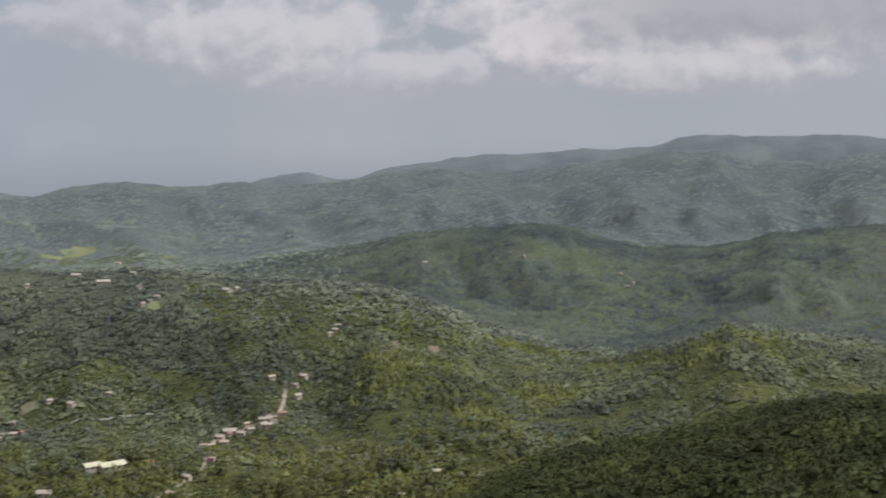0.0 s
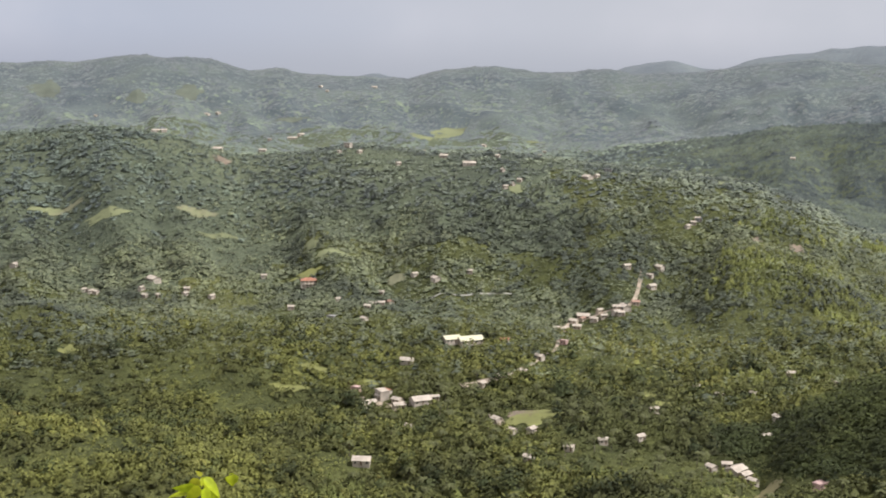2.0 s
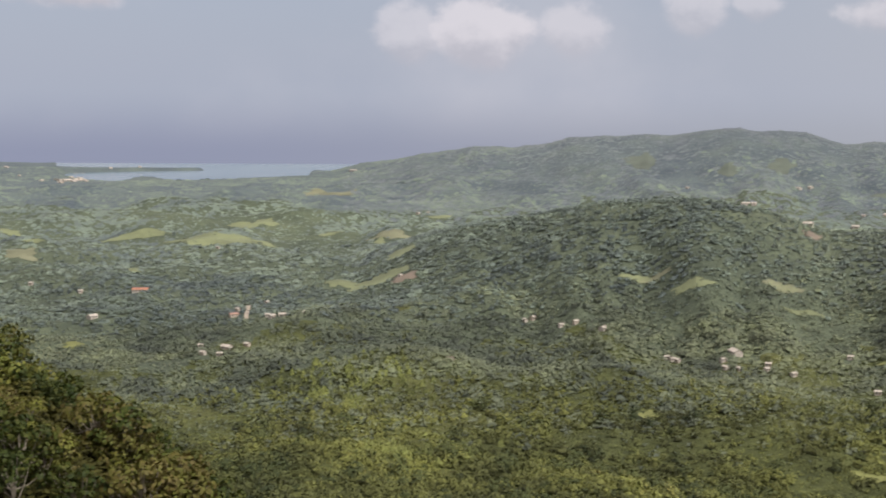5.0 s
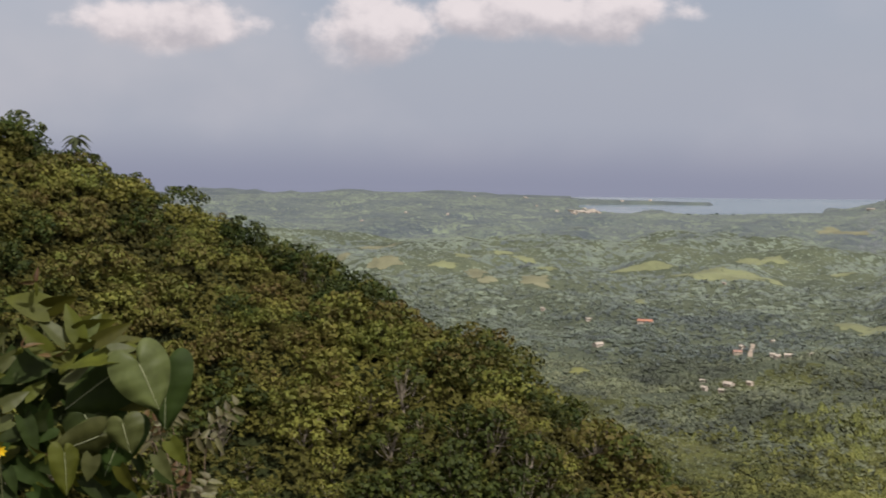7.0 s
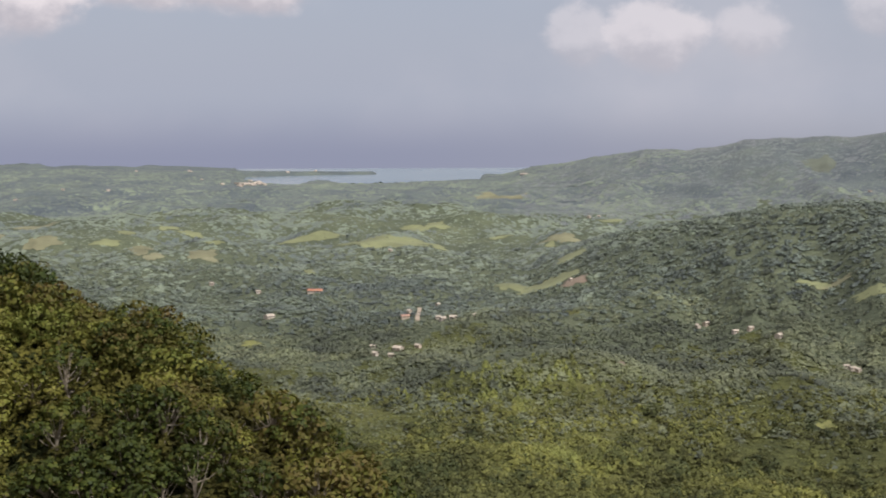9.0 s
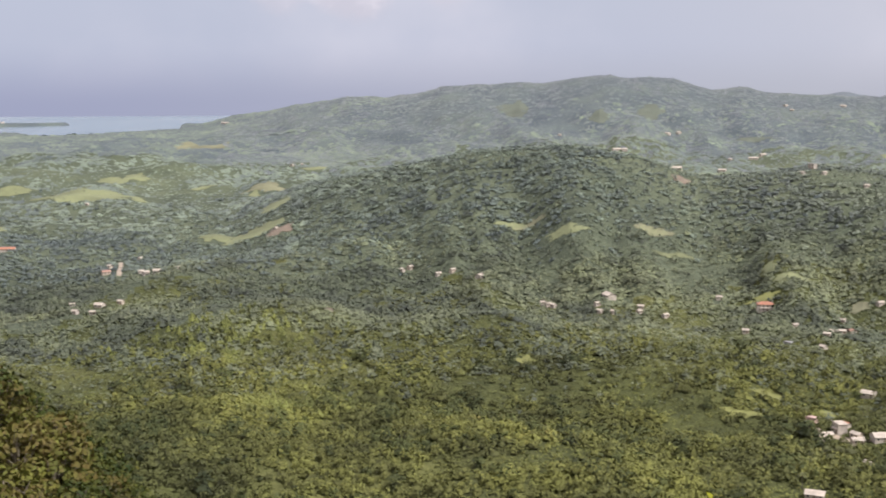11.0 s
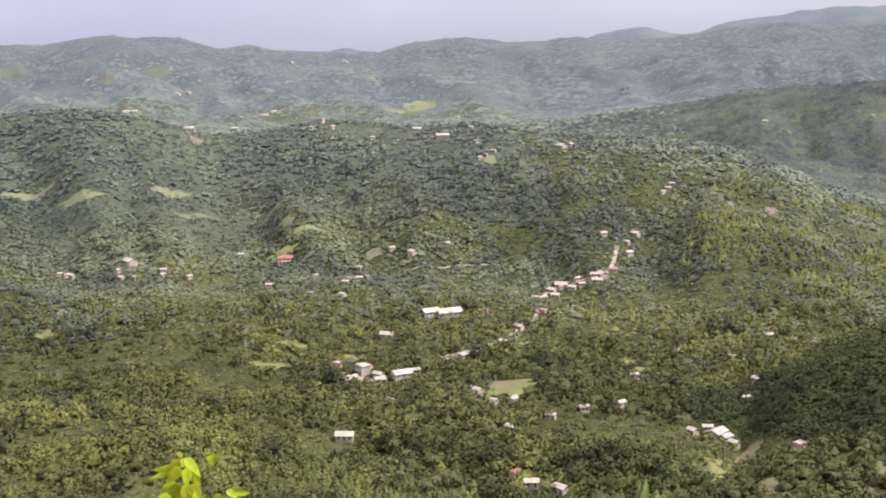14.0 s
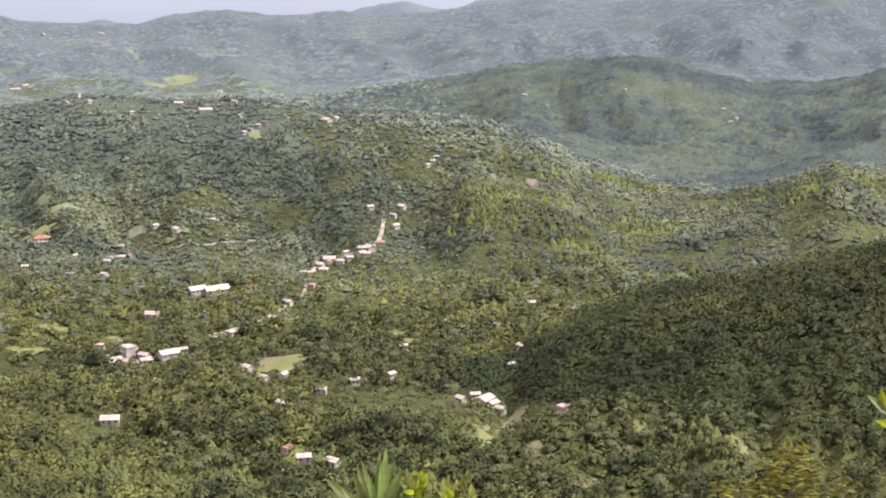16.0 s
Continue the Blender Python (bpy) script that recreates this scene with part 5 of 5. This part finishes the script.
# taller trees that stand out along the shoulder's crest
for k, (bearing, r, up) in enumerate([(-6.3, 137, 0.2), (-5.6, 136, -0.9), (-15.2, 150, -1.3), (-11.0, 147, -0.6), (3.1, 120, -0.3), (-17.4, 150, -2.8)]):
    x, y = r * math.sin(radians(bearing)), r * math.cos(radians(bearing))
    wood_bm, leaf_bm, tuft, ways = bush_tree(40 + k, 1.45)
    t = new("tall_tree")
    part("trunk", wood_bm, TWIG, t)
    crown_of(leaf_bm, np.clip(tuft + 0.1, 0, 1), ways, t)
    t.matrix_basis = pose(x, y, float(ground_z(x, y)) + up, 0, 0, 50 * k) @ Matrix.Diagonal((0.75, 0.75, 1.1, 1))
    tagged(t, "tall narrow tree rising over the crest", "tree", "tall trees on the crest")
x, y = 149 * math.sin(radians(-16.2)), 149 * math.cos(radians(-16.2))
trunk, fronds = palm_shape(1)
p = new("crest_palm")
part("trunk", trunk, BARK, p)
part("crown", fronds, weathered("dark_frond", (0.04, 0.05, 0.012), 0.85, 1.0, 0.4), p)
p.matrix_basis = pose(x, y, float(ground_z(x, y)) + 0.4, 0, 0, 40) @ Matrix.Diagonal((0.5, 0.5, 0.68, 1))
tagged(p, "palm with a flat dark crown on the crest", "palm", "tall trees on the crest")

# ---- plants beside the lookout ----
def sight(view, bearing, dip, d):
    """A point d metres off along a line of sight, and the axes to the right, up and towards the eye there."""
    a, b = radians(bearing), radians(dip)
    n = Vector((math.sin(a) * math.cos(b), math.cos(a) * math.cos(b), math.sin(b)))
    right = Vector((math.cos(a), -math.sin(a), 0))
    return Vector(eye_at(view)) + n * d, right, right.cross(n), -n


def blade(length, width, back=0.0, fold=0.25, droop=0.2, wave=0.0, point=0.6, curl=0.0):
    """A leaf blade along +x: heart-shaped where back is set, folded along its midrib, drooping to the tip."""
    bm = bmesh.new()
    n, m = (22, 4) if back > 0.25 else (10, 3)
    rows = []
    for i in range(n + 1):
        t = i / n
        half = width / 2 * max(0.02, math.sin(math.pi * min(1.0, (t * (1 - 0.1) + 0.1) if back else t) ** point)) ** 0.85
        row = []
        for j in range(-m, m + 1):
            v = j / m
            x = length * (t - back * (1 - t) ** 2.5 * abs(v) ** 0.7)
            z = fold * abs(v) * half - droop * length * t * t + wave * half * math.sin(t * 22) * abs(v)
            if back > 0.25:
                # a heart: rounded lobes, a pointed tip, quilted between its side veins
                if t < 0.35:
                    u = t / 0.35
                    mid, far, half = 0.12 * u, 0.02 - back * math.sin(math.pi * u), 0.26 * width * (1 - math.cos(math.pi * u))
                else:
                    u = (t - 0.35) / 0.65
                    mid, far, half = 0.12 + 0.88 * u, 0.02 + 0.98 * u, 0.52 * width * (1 - u * u) ** 0.95
                x = length * (mid + (far - mid) * abs(v))
                z = 0.2 * fold * abs(v) * width - droop * length * mid * mid
                z += 0.05 * width * abs(math.sin(math.pi * 7 * mid)) * abs(v) ** 0.7 * (1.15 - abs(v)) - 0.14 * width * abs(v) ** 3 + 0.03 * width * math.sin(t * 17) * v * v
            row.append(bm.verts.new((x, v * half + curl * length * t * t, z)))
        rows.append(row)
    for a, b in zip(rows, rows[1:]):
        for j in range(2 * m):
            bm.faces.new((a[j], b[j], b[j + 1], a[j + 1]))
    for f in bm.faces:
        f.smooth = True
    return bm


def fresh_leaf(name, colour, glow, rough=0.45, patch=30.0):
    """A living leaf: veined, blotched and partly see-through to light."""
    m, nt, bsdf = material(name)
    info = nt.nodes.new("ShaderNodeObjectInfo")
    a = noise_of(nt, patch, 4)
    lo, hi = tuple(v * 0.7 for v in colour), tuple(min(1, v * 1.25) for v in colour)
    hue = nt.nodes.new("ShaderNodeHueSaturation")
    nt.links.new(ramp_of(nt, a, [(0.3, lo), (0.7, hi)]), hue.inputs["Color"])
    nt.links.new(span(nt, info.outputs["Random"], 0, 1, 0.7, 1.25), hue.inputs["Value"])
    nt.links.new(span(nt, info.outputs["Random"], 0, 1, 0.485, 0.515), hue.inputs["Hue"])
    wave = nt.nodes.new("ShaderNodeTexWave")
    wave.inputs["Scale"].default_value, wave.inputs["Distortion"].default_value = 18.0, 2.0
    tc = nt.nodes.new("ShaderNodeTexCoord")
    nt.links.new(tc.outputs["Object"], wave.inputs["Vector"])
    nt.links.new(hue.outputs[0], bsdf.inputs["Base Color"])
    bsdf.inputs["Roughness"].default_value, bsdf.inputs["Specular IOR Level"].default_value = rough, 0.2
    bumped(nt, bsdf, wave.outputs["Fac"], 0.3, 0.001)
    back = nt.nodes.new("ShaderNodeBsdfTranslucent")
    nt.links.new(hue.outputs[0], back.inputs[0])
    mix = nt.nodes.new("ShaderNodeMixShader")
    mix.inputs[0].default_value = glow
    nt.links.new(bsdf.outputs[0], mix.inputs[1])
    nt.links.new(back.outputs[0], mix.inputs[2])
    nt.links.new(mix.outputs[0], nt.nodes["Material Output"].inputs[0])
    return m


BROAD = fresh_leaf("broad_leaf", (0.084, 0.094, 0.028), 0.2, 0.5)
# the broad leaf again, shade of the shrub's inside put into its colour
BROAD_DARK = fresh_leaf("shaded_broad_leaf", (0.026, 0.042, 0.006), 0.15, 0.7)
OLIVE_LEAF = fresh_leaf("olive_leaf", (0.080, 0.085, 0.010), 0.3, 0.6)
RIB = weathered("pale_rib", (0.36, 0.38, 0.20), 0.6, 40.0, 0.15)
LIME = fresh_leaf("lime_leaf", (0.46, 0.50, 0.02), 0.45)
STRAP = fresh_leaf("strap_leaf", (0.19, 0.23, 0.05), 0.35)
CURL = fresh_leaf("curled_leaf", (0.36, 0.31, 0.05), 0.35)
CURL_GREEN = fresh_leaf("green_curled_leaf", (0.235, 0.225, 0.04), 0.35)
GREY_LEAF = fresh_leaf("grey_leaflet", (0.145, 0.135, 0.062), 0.25)
RUSSET = fresh_leaf("russet_leaflet", (0.125, 0.075, 0.030), 0.25)
STEM = weathered("green_stem", (0.075, 0.08, 0.02), 0.8, 60.0, 0.3)
DRY = weathered("dry_stem", (0.16, 0.11, 0.065), 0.9, 60.0, 0.3)
PETAL = fresh_leaf("yellow_petal", (0.72, 0.46, 0.01), 0.3)


def leaf_on(plant, base, tip, width, axes, mat, back=0.0, lean=0.0, depth=0.0, fold=0.25, droop=0.15, wave=0.0, rib=False, name="leaf", curl=0.0, point=0.6):
    """A leaf from base to tip, both as metres right and up of the plant's heart; lean: turned about its midrib."""
    heart, right, up, to_eye = axes
    p = heart + right * base[0] + up * base[1] + to_eye * depth
    d = right * (tip[0] - base[0]) + up * (tip[1] - base[1])
    length = d.length
    x = d.normalized()
    z = to_eye
    y = z.cross(x)
    m = Matrix((x, y, z)).transposed().to_4x4()
    m.translation = p
    ob = part(name, blade(length, width, back, fold, droop, wave, point, -math.copysign(curl, tip[0] - base[0])), mat, plant, m=m @ pose(0, 0, 0, lean, 0, 0))
    if rib:
        bm = bmesh.new()
        tube(bm, [Vector((length * t, 0, 0.001 - droop * length * t * t)) for t in (0, 0.25, 0.5, 0.75, 0.97)], 0.011 * width, 0.004 * width, 5)
        part("midrib", bm, RIB, ob, "pale midrib")
    return ob


def stalk(plant, points, axes, r0, r1, mat, depth=0.0):
    heart, right, up, to_eye = axes
    bm = bmesh.new()
    tube(bm, [heart + right * q[0] + up * q[1] + to_eye * depth for q in points], r0, r1, 6)
    return part("stem", bm, mat, plant)


def rooted(axes, x):
    """How far below the plant's heart the ground lies."""
    p = axes[0] + axes[1] * x
    return float(land(p.x, p.y)) - p.z


g = random.Random(11)
U = 1.8 / 2256

# the broad-leaved shrub: base, tip, width in small steps of sight, right and down of its heart
axes = sight(0.0, -13.56, -11.1, 1.8)
shrub = new("broad_leaved_shrub")
low = rooted(axes, 0)
for x0, x1, y1 in ((-40, 8, 40), (-90, -25, -75), (-150, -165, 185), (-250, -230, 110), (20, 50, 30)):
    stalk(shrub, [(x0 * U, low - 0.1), (x0 * U * 1.05, low * 0.5), ((x0 * 0.4 + x1 * 0.6) * U, (y1 - 150) * U), (x1 * U, y1 * U)], axes, 0.002, 0.001, STEM, -0.11)
for bx, by, tx, ty, w, back, lean, deep, mat in (
        (3, -42, 37, 37, 100, 0.46, -10, 0.06, BROAD), (-10, -60, -122, -48, 56, 0.1, 56, 0.03, OLIVE_LEAF), (-25, 55, -14, 108, 66, 0.3, 20, 0.05, BROAD),
        (-65, 75, -142, 105, 66, 0.3, -35, 0.03, BROAD), (50, -40, 42, 74, 88, 0.3, 15, -0.06, BROAD_DARK), (-45, -25, -125, 30, 110, 0.3, 10, -0.05, BROAD_DARK),
        (-100, -100, -33, -115, 44, 0.1, 35, 0.0, OLIVE_LEAF), (-270, -125, -203, -98, 34, 0.0, 50, 0.05, BROAD), (-285, -100, -262, -48, 56, 0.3, 10, 0.02, BROAD),
        (-150, -140, -217, -165, 52, 0.2, 20, -0.02, OLIVE_LEAF), (-150, -145, -98, -158, 40, 0.2, 40, -0.02, OLIVE_LEAF), (-120, 100, -114, 172, 50, 0.3, -20, 0.04, OLIVE_LEAF),
        (-75, 110, -86, 150, 34, 0.2, 20, 0.02, BROAD), (-205, 45, -240, 60, 32, 0.2, 40, 0.02, BROAD), (-260, -5, -284, 8, 30, 0.2, 40, 0.02, BROAD),
        (-110, -90, -40, -130, 60, 0.2, 10, -0.06, OLIVE_LEAF), (-20, 60, -60, 150, 80, 0.3, 5, -0.08, BROAD_DARK), (-90, 40, -50, 100, 80, 0.3, 0, -0.06, BROAD_DARK),
        (-300, -60, -330, 10, 60, 0.3, 20, 0.0, BROAD), (-160, -60, -230, -20, 64, 0.2, 15, -0.05, BROAD_DARK)):
    leaf_on(shrub, (bx * U, -by * U), (tx * U, -ty * U), w * U, axes, mat, back, lean, deep * 0.56, 0.18, 0.12, 0.05, back > 0.25)
for x, y, tx, ty, w, mat in ((-150, -70, -196, -118, 34, OLIVE_LEAF), (-120, -84, -168, -138, 30, BROAD), (-96, -92, -118, -150, 34, OLIVE_LEAF), (-84, -92, -62, -134, 30, BROAD), (-66, -84, -6, -112, 26, OLIVE_LEAF),
                             (-58, -76, 10, -92, 30, OLIVE_LEAF), (-44, -66, 0, -72, 26, BROAD), (-238, -40, -190, -78, 26, BROAD), (-246, -66, -206, -98, 24, BROAD), (-262, -30, -214, -30, 28, OLIVE_LEAF),
                             (-196, -24, -150, -50, 26, BROAD), (-186, 6, -150, -22, 24, OLIVE_LEAF), (-130, -40, -96, -76, 28, OLIVE_LEAF), (-118, -12, -84, -44, 26, BROAD), (-216, 20, -176, -4, 26, BROAD),
                             (52, 90, 78, 132, 30, OLIVE_LEAF), (30, 112, 56, 160, 26, BROAD), (-58, 64, -132, 84, 48, BROAD), (-30, 128, -8, 176, 30, OLIVE_LEAF)):
    leaf_on(shrub, (x * U, -y * U), (tx * U, -ty * U), w * U, axes, mat, 0.15, g.uniform(-35, 35), g.uniform(-0.03, 0.03), 0.25, 0.2, 0.06)
# rear leaves, mostly in the darker colour painted for shade
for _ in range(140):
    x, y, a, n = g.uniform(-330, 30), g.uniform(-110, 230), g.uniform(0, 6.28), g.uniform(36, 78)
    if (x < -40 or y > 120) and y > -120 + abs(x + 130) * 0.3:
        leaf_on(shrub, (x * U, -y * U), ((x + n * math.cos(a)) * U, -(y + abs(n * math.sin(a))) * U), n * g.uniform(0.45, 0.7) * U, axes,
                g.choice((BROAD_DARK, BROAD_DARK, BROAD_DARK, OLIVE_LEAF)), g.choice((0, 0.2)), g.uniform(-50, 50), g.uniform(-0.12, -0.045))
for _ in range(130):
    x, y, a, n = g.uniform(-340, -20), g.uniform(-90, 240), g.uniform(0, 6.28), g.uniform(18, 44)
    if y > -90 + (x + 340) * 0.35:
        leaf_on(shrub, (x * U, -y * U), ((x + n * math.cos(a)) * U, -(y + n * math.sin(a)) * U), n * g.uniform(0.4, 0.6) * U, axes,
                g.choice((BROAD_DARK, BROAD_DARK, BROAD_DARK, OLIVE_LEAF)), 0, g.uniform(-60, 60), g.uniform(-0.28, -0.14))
for x, y in ((-165, -185), (-185, -75), (-140, -60), (-150, 100)):
    for k in range(5):
        a, n = g.uniform(0, 6.28), g.uniform(14, 34)
        leaf_on(shrub, (x * U, -y * U), ((x + n * math.cos(a)) * U, -(y + n * math.sin(a)) * U), 8 * U, axes, RUSSET if k < 2 else OLIVE_LEAF, 0, g.uniform(-60, 60), 0.02, 0.5, 0.4)
U = 3.2 / 2256
tagged(shrub, "broad-leaved shrub with heart-shaped grey-green leaves", "shrub")

flower = new("yellow_flower")
axes_f = sight(0.0, -19.41, -13.43, 1.55)
stalk(flower, [(0.01, rooted(axes_f, 0)), (0.012, -0.25), (0, 0)], axes_f, 0.0016, 0.0008, STEM)
for k in range(8):
    a = k * 0.785
    leaf_on(flower, (0, 0), (0.009 * math.cos(a), 0.007 * math.sin(a)), 0.0045, axes_f, PETAL, 0, 0, 0.004, 0.1, -0.2, name="petal")
tagged(flower, "small yellow daisy-like flower on a thin stem", "flower")

# grey compound leaves beside it
axes = sight(0.0, -11.12, -14.11, 3.3)
bush = new("compound_leaved_shrub")
low = rooted(axes, 0)
for k in range(15):
    x, y, a = g.uniform(-75, 75), g.uniform(-70, 110), g.uniform(-1.2, 4.3)
    n = g.uniform(45, 75)
    stalk(bush, [(x * 0.3 * U, low if k < 4 else -0.3), (x * 0.7 * U, -(y + 60) * U), (x * U, -y * U), ((x + n * math.cos(a)) * U, -(y - n * math.sin(a) * 0.6) * U)], axes, 0.002, 0.0008, DRY, g.uniform(-0.1, 0.05))
    for q in range(7):
        u, side = (q + 1) / 7, 1 if q % 2 else -1
        bx, by = x + n * u * math.cos(a), y - n * u * math.sin(a) * 0.6
        b = -a + side * 1.0
        leaf_on(bush, (bx * U, -by * U), ((bx + 28 * math.cos(b)) * U, -(by + 28 * math.sin(b) + 8) * U), 11 * U, axes, RUSSET if k in (3, 9) else GREY_LEAF, 0, g.uniform(-40, 40), g.uniform(-0.06, 0.04), 0.3, 0.25, name="leaflet")
tagged(bush, "straggly shrub with grey-green and russet leaflets", "shrub")

# the lime-green sapling below the lookout
U = 3.0 / 2256
axes = sight(41.6, 38.54, -20.52, 3.0)
sapling = new("lime_green_sapling")
low = rooted(axes, 0)
stalk(sapling, [(0.03, low), (0.02, -0.5), (0.012, -0.05), (0.004, 0.04)], axes, 0.006, 0.002, STEM)
stalk(sapling, [(0.02, -0.3), (0.1, -0.06), (0.125, -0.04)], axes, 0.004, 0.0015, STEM)
for bx, by, tx, ty, w in ((-5, -42, -22, -12, 22), (0, -44, 12, -18, 20), (4, -42, 34, -8, 22), (52, -47, 52, -22, 24), (44, -44, 62, -30, 18), (-10, -30, -50, -20, 18), (-12, -20, -58, -14, 15),
                          (-4, -30, -26, 4, 24), (6, -26, 8, 12, 22), (10, -26, 30, 10, 22), (-10, -4, -44, 22, 24), (-4, -2, -20, 36, 26), (8, 0, 4, 40, 24), (12, 2, 32, 38, 22), (-20, 18, -60, 40, 22),
                          (-8, 26, -34, 62, 26), (6, 26, 14, 64, 24), (72, 18, 92, 34, 16), (62, 22, 50, 44, 16), (84, 20, 112, 30, 14), (0, -45, -8, -52, 10), (20, 30, 40, 60, 22)):
    leaf_on(sapling, (bx * U, -by * U), (tx * U, -(ty - 4) * U), w * 0.95 * U, axes, LIME, 0, g.uniform(-40, 40), g.uniform(-0.03, 0.04), 0.3, 0.2)
stalk(sapling, [(0.012, 0.0), (0.03, 0.05), (0.069, 0.062)], axes, 0.002, 0.001, STEM)
tagged(sapling, "young plant with bright lime-green drooping leaves", "sapling")

# strap leaves, a flowering bush and a narrow-leaved bush further round
axes = sight(60.36, 57.14, -22.63, 3.0)
straps = new("strap_leaved_plant")
stalk(straps, [(0, rooted(axes, 0)), (0, -0.5), (0, -0.09)], axes, 0.016, 0.012, STEM)
for bx, tx, ty, w, lean in ((-4, -86, -22, 22, 30), (-3, -34, -40, 16, 10), (0, 2, -64, 15, -10), (2, 18, -70, 15, 15), (4, 36, -34, 20, -30), (-2, -16, -22, 16, 0), (5, 52, -10, 18, 35), (-5, -60, -4, 16, 20), (3, 28, -14, 20, 0), (-4, -46, -30, 14, -20), (1, 10, -44, 14, 25), (-1, -22, -50, 13, 35), (4, 44, -22, 16, 10), (2, 24, -52, 12, -35)):
    leaf_on(straps, (bx * U, -64 * U), (tx * U, -(ty - 6) * U), w * 1.1 * U, axes, STRAP, 0, lean, g.uniform(-0.03, 0.05), 0.35, 0.1, point=1.1)
tagged(straps, "rosette of upright green strap-shaped leaves", "plant")

axes = sight(60.36, 59.98, -22.66, 3.0)
blooms = new("flowering_bush")
low = rooted(axes, 0)
for k in range(64):
    x, y = g.uniform(-62, 62), g.uniform(-20, 30)
    a, n = g.uniform(-0.5, 3.6), g.uniform(14, 26)
    if k % 4 == 0:
        stalk(blooms, [(x * 0.3 * U, low), (x * 0.6 * U, -0.25), (x * U, -y * U)], axes, 0.004, 0.0015, STEM)
    leaf_on(blooms, (x * U, -y * U), ((x + n * math.cos(a)) * U, -(y - 8 - n * math.sin(a) * 0.7) * U), 13 * U, axes, g.choice((LIME, CURL_GREEN, STRAP)), 0, g.uniform(-50, 50), g.uniform(-0.05, 0.05), 0.3, 0.3)
for k in range(16):
    x, y = -28 + g.gauss(0, 10), -26 + g.gauss(0, 4)
    leaf_on(blooms, (x * U, -y * U), ((x + 4) * U, -(y - 4) * U), 5 * U, axes, LIME, 0, 0, 0.02, 0.2, 0.0, name="bud")
tagged(blooms, "low yellow-green bush with small bud clusters", "bush")

axes = sight(60.36, 76.05, -21.66, 3.0)
narrow = new("narrow_leaved_bush")
low = rooted(axes, 0)
for k in range(64):
    x = g.uniform(-120, 110) if k % 2 else g.gauss(8, 36)
    y = -70 * math.exp(-((x - 10) / 48) ** 2) + g.uniform(-12, 30)
    stalk(narrow, [(x * 0.4 * U, low), (x * 0.8 * U, -0.3), (x * 0.95 * U, -(y + 40) * U), (x * U, -y * U)], axes, 0.0018, 0.001, DRY, g.uniform(-0.12, -0.04))
    for q in range(9):
        a, n = g.choice((g.uniform(-0.2, 0.9), g.uniform(2.2, 3.4))), g.uniform(11, 21)
        by = y + q * 7
        leaf_on(narrow, (x * U, -by * U), ((x + n * math.cos(a)) * U, -(by - n * math.sin(a) * 0.8) * U), g.uniform(4, 7) * U, axes, g.choice((CURL, CURL_GREEN, CURL_GREEN, CURL_GREEN, OLIVE_LEAF)), 0,
                g.uniform(-40, 40), g.uniform(-0.1, 0.1), 0.4, 0.2, curl=g.uniform(0.4, 1.1))
stalk(narrow, [(0.0, -0.1), (0.02, 0.0), (0.02, 0.07)], axes, 0.003, 0.0012, DRY, 0.05)
for k in range(22):
    x, y = 12 + g.gauss(0, 15), -72 + g.gauss(0, 4)
    leaf_on(narrow, (x * U, -y * U), ((x + g.uniform(-8, 8)) * U, -(y - 5) * U), 4 * U, axes, CURL, 0, g.uniform(-40, 40), 0.05, 0.2, 0.0, name="seed_head")
for q in range(12):
    u = q / 11
    x, y = 132 - 92 * u, -8 - 38 * u
    side = 1 if q % 2 else -1
    leaf_on(narrow, (x * U, -y * U), ((x - 12) * U, -(y - side * 8 - 2) * U), 7 * U, axes, CURL_GREEN, 0, g.uniform(-30, 30), 0.08, 0.2, 0.1, name="leaflet")
stalk(narrow, [(150 * U, -0.12), (135 * U, 6 * U), (86 * U, 27 * U), (40 * U, 47 * U)], axes, 0.0025, 0.001, STEM, 0.08)
tagged(narrow, "dense bush with narrow curled yellow-green leaves", "bush")

axes = sight(60.36, 79.85, -17.93, 3.0)
sprig = new("leafy_sprig")
low = rooted(axes, 0.05)
stalk(sprig, [(60 * U, low), (56 * U, -0.4), (40 * U, -40 * U), (8 * U, 4 * U)], axes, 0.005, 0.0015, STEM)
for bx, by, tx, ty, w in ((20, 10, -16, -24, 18), (14, 0, 2, -32, 16), (26, 18, 16, -10, 16), (30, 30, 0, 20, 16), (36, 44, 60, 20, 18), (40, 60, 12, 50, 16), (24, 14, 44, -12, 16), (44, 80, 70, 60, 18), (46, 100, 20, 90, 18)):
    leaf_on(sprig, (bx * U, -by * U), (tx * U, -ty * U), w * U, axes, g.choice((STRAP, LIME)), 0, g.uniform(-40, 40), g.uniform(-0.03, 0.03), 0.3, 0.2)
tagged(sprig, "thin sprig of fresh green leaves", "plant")
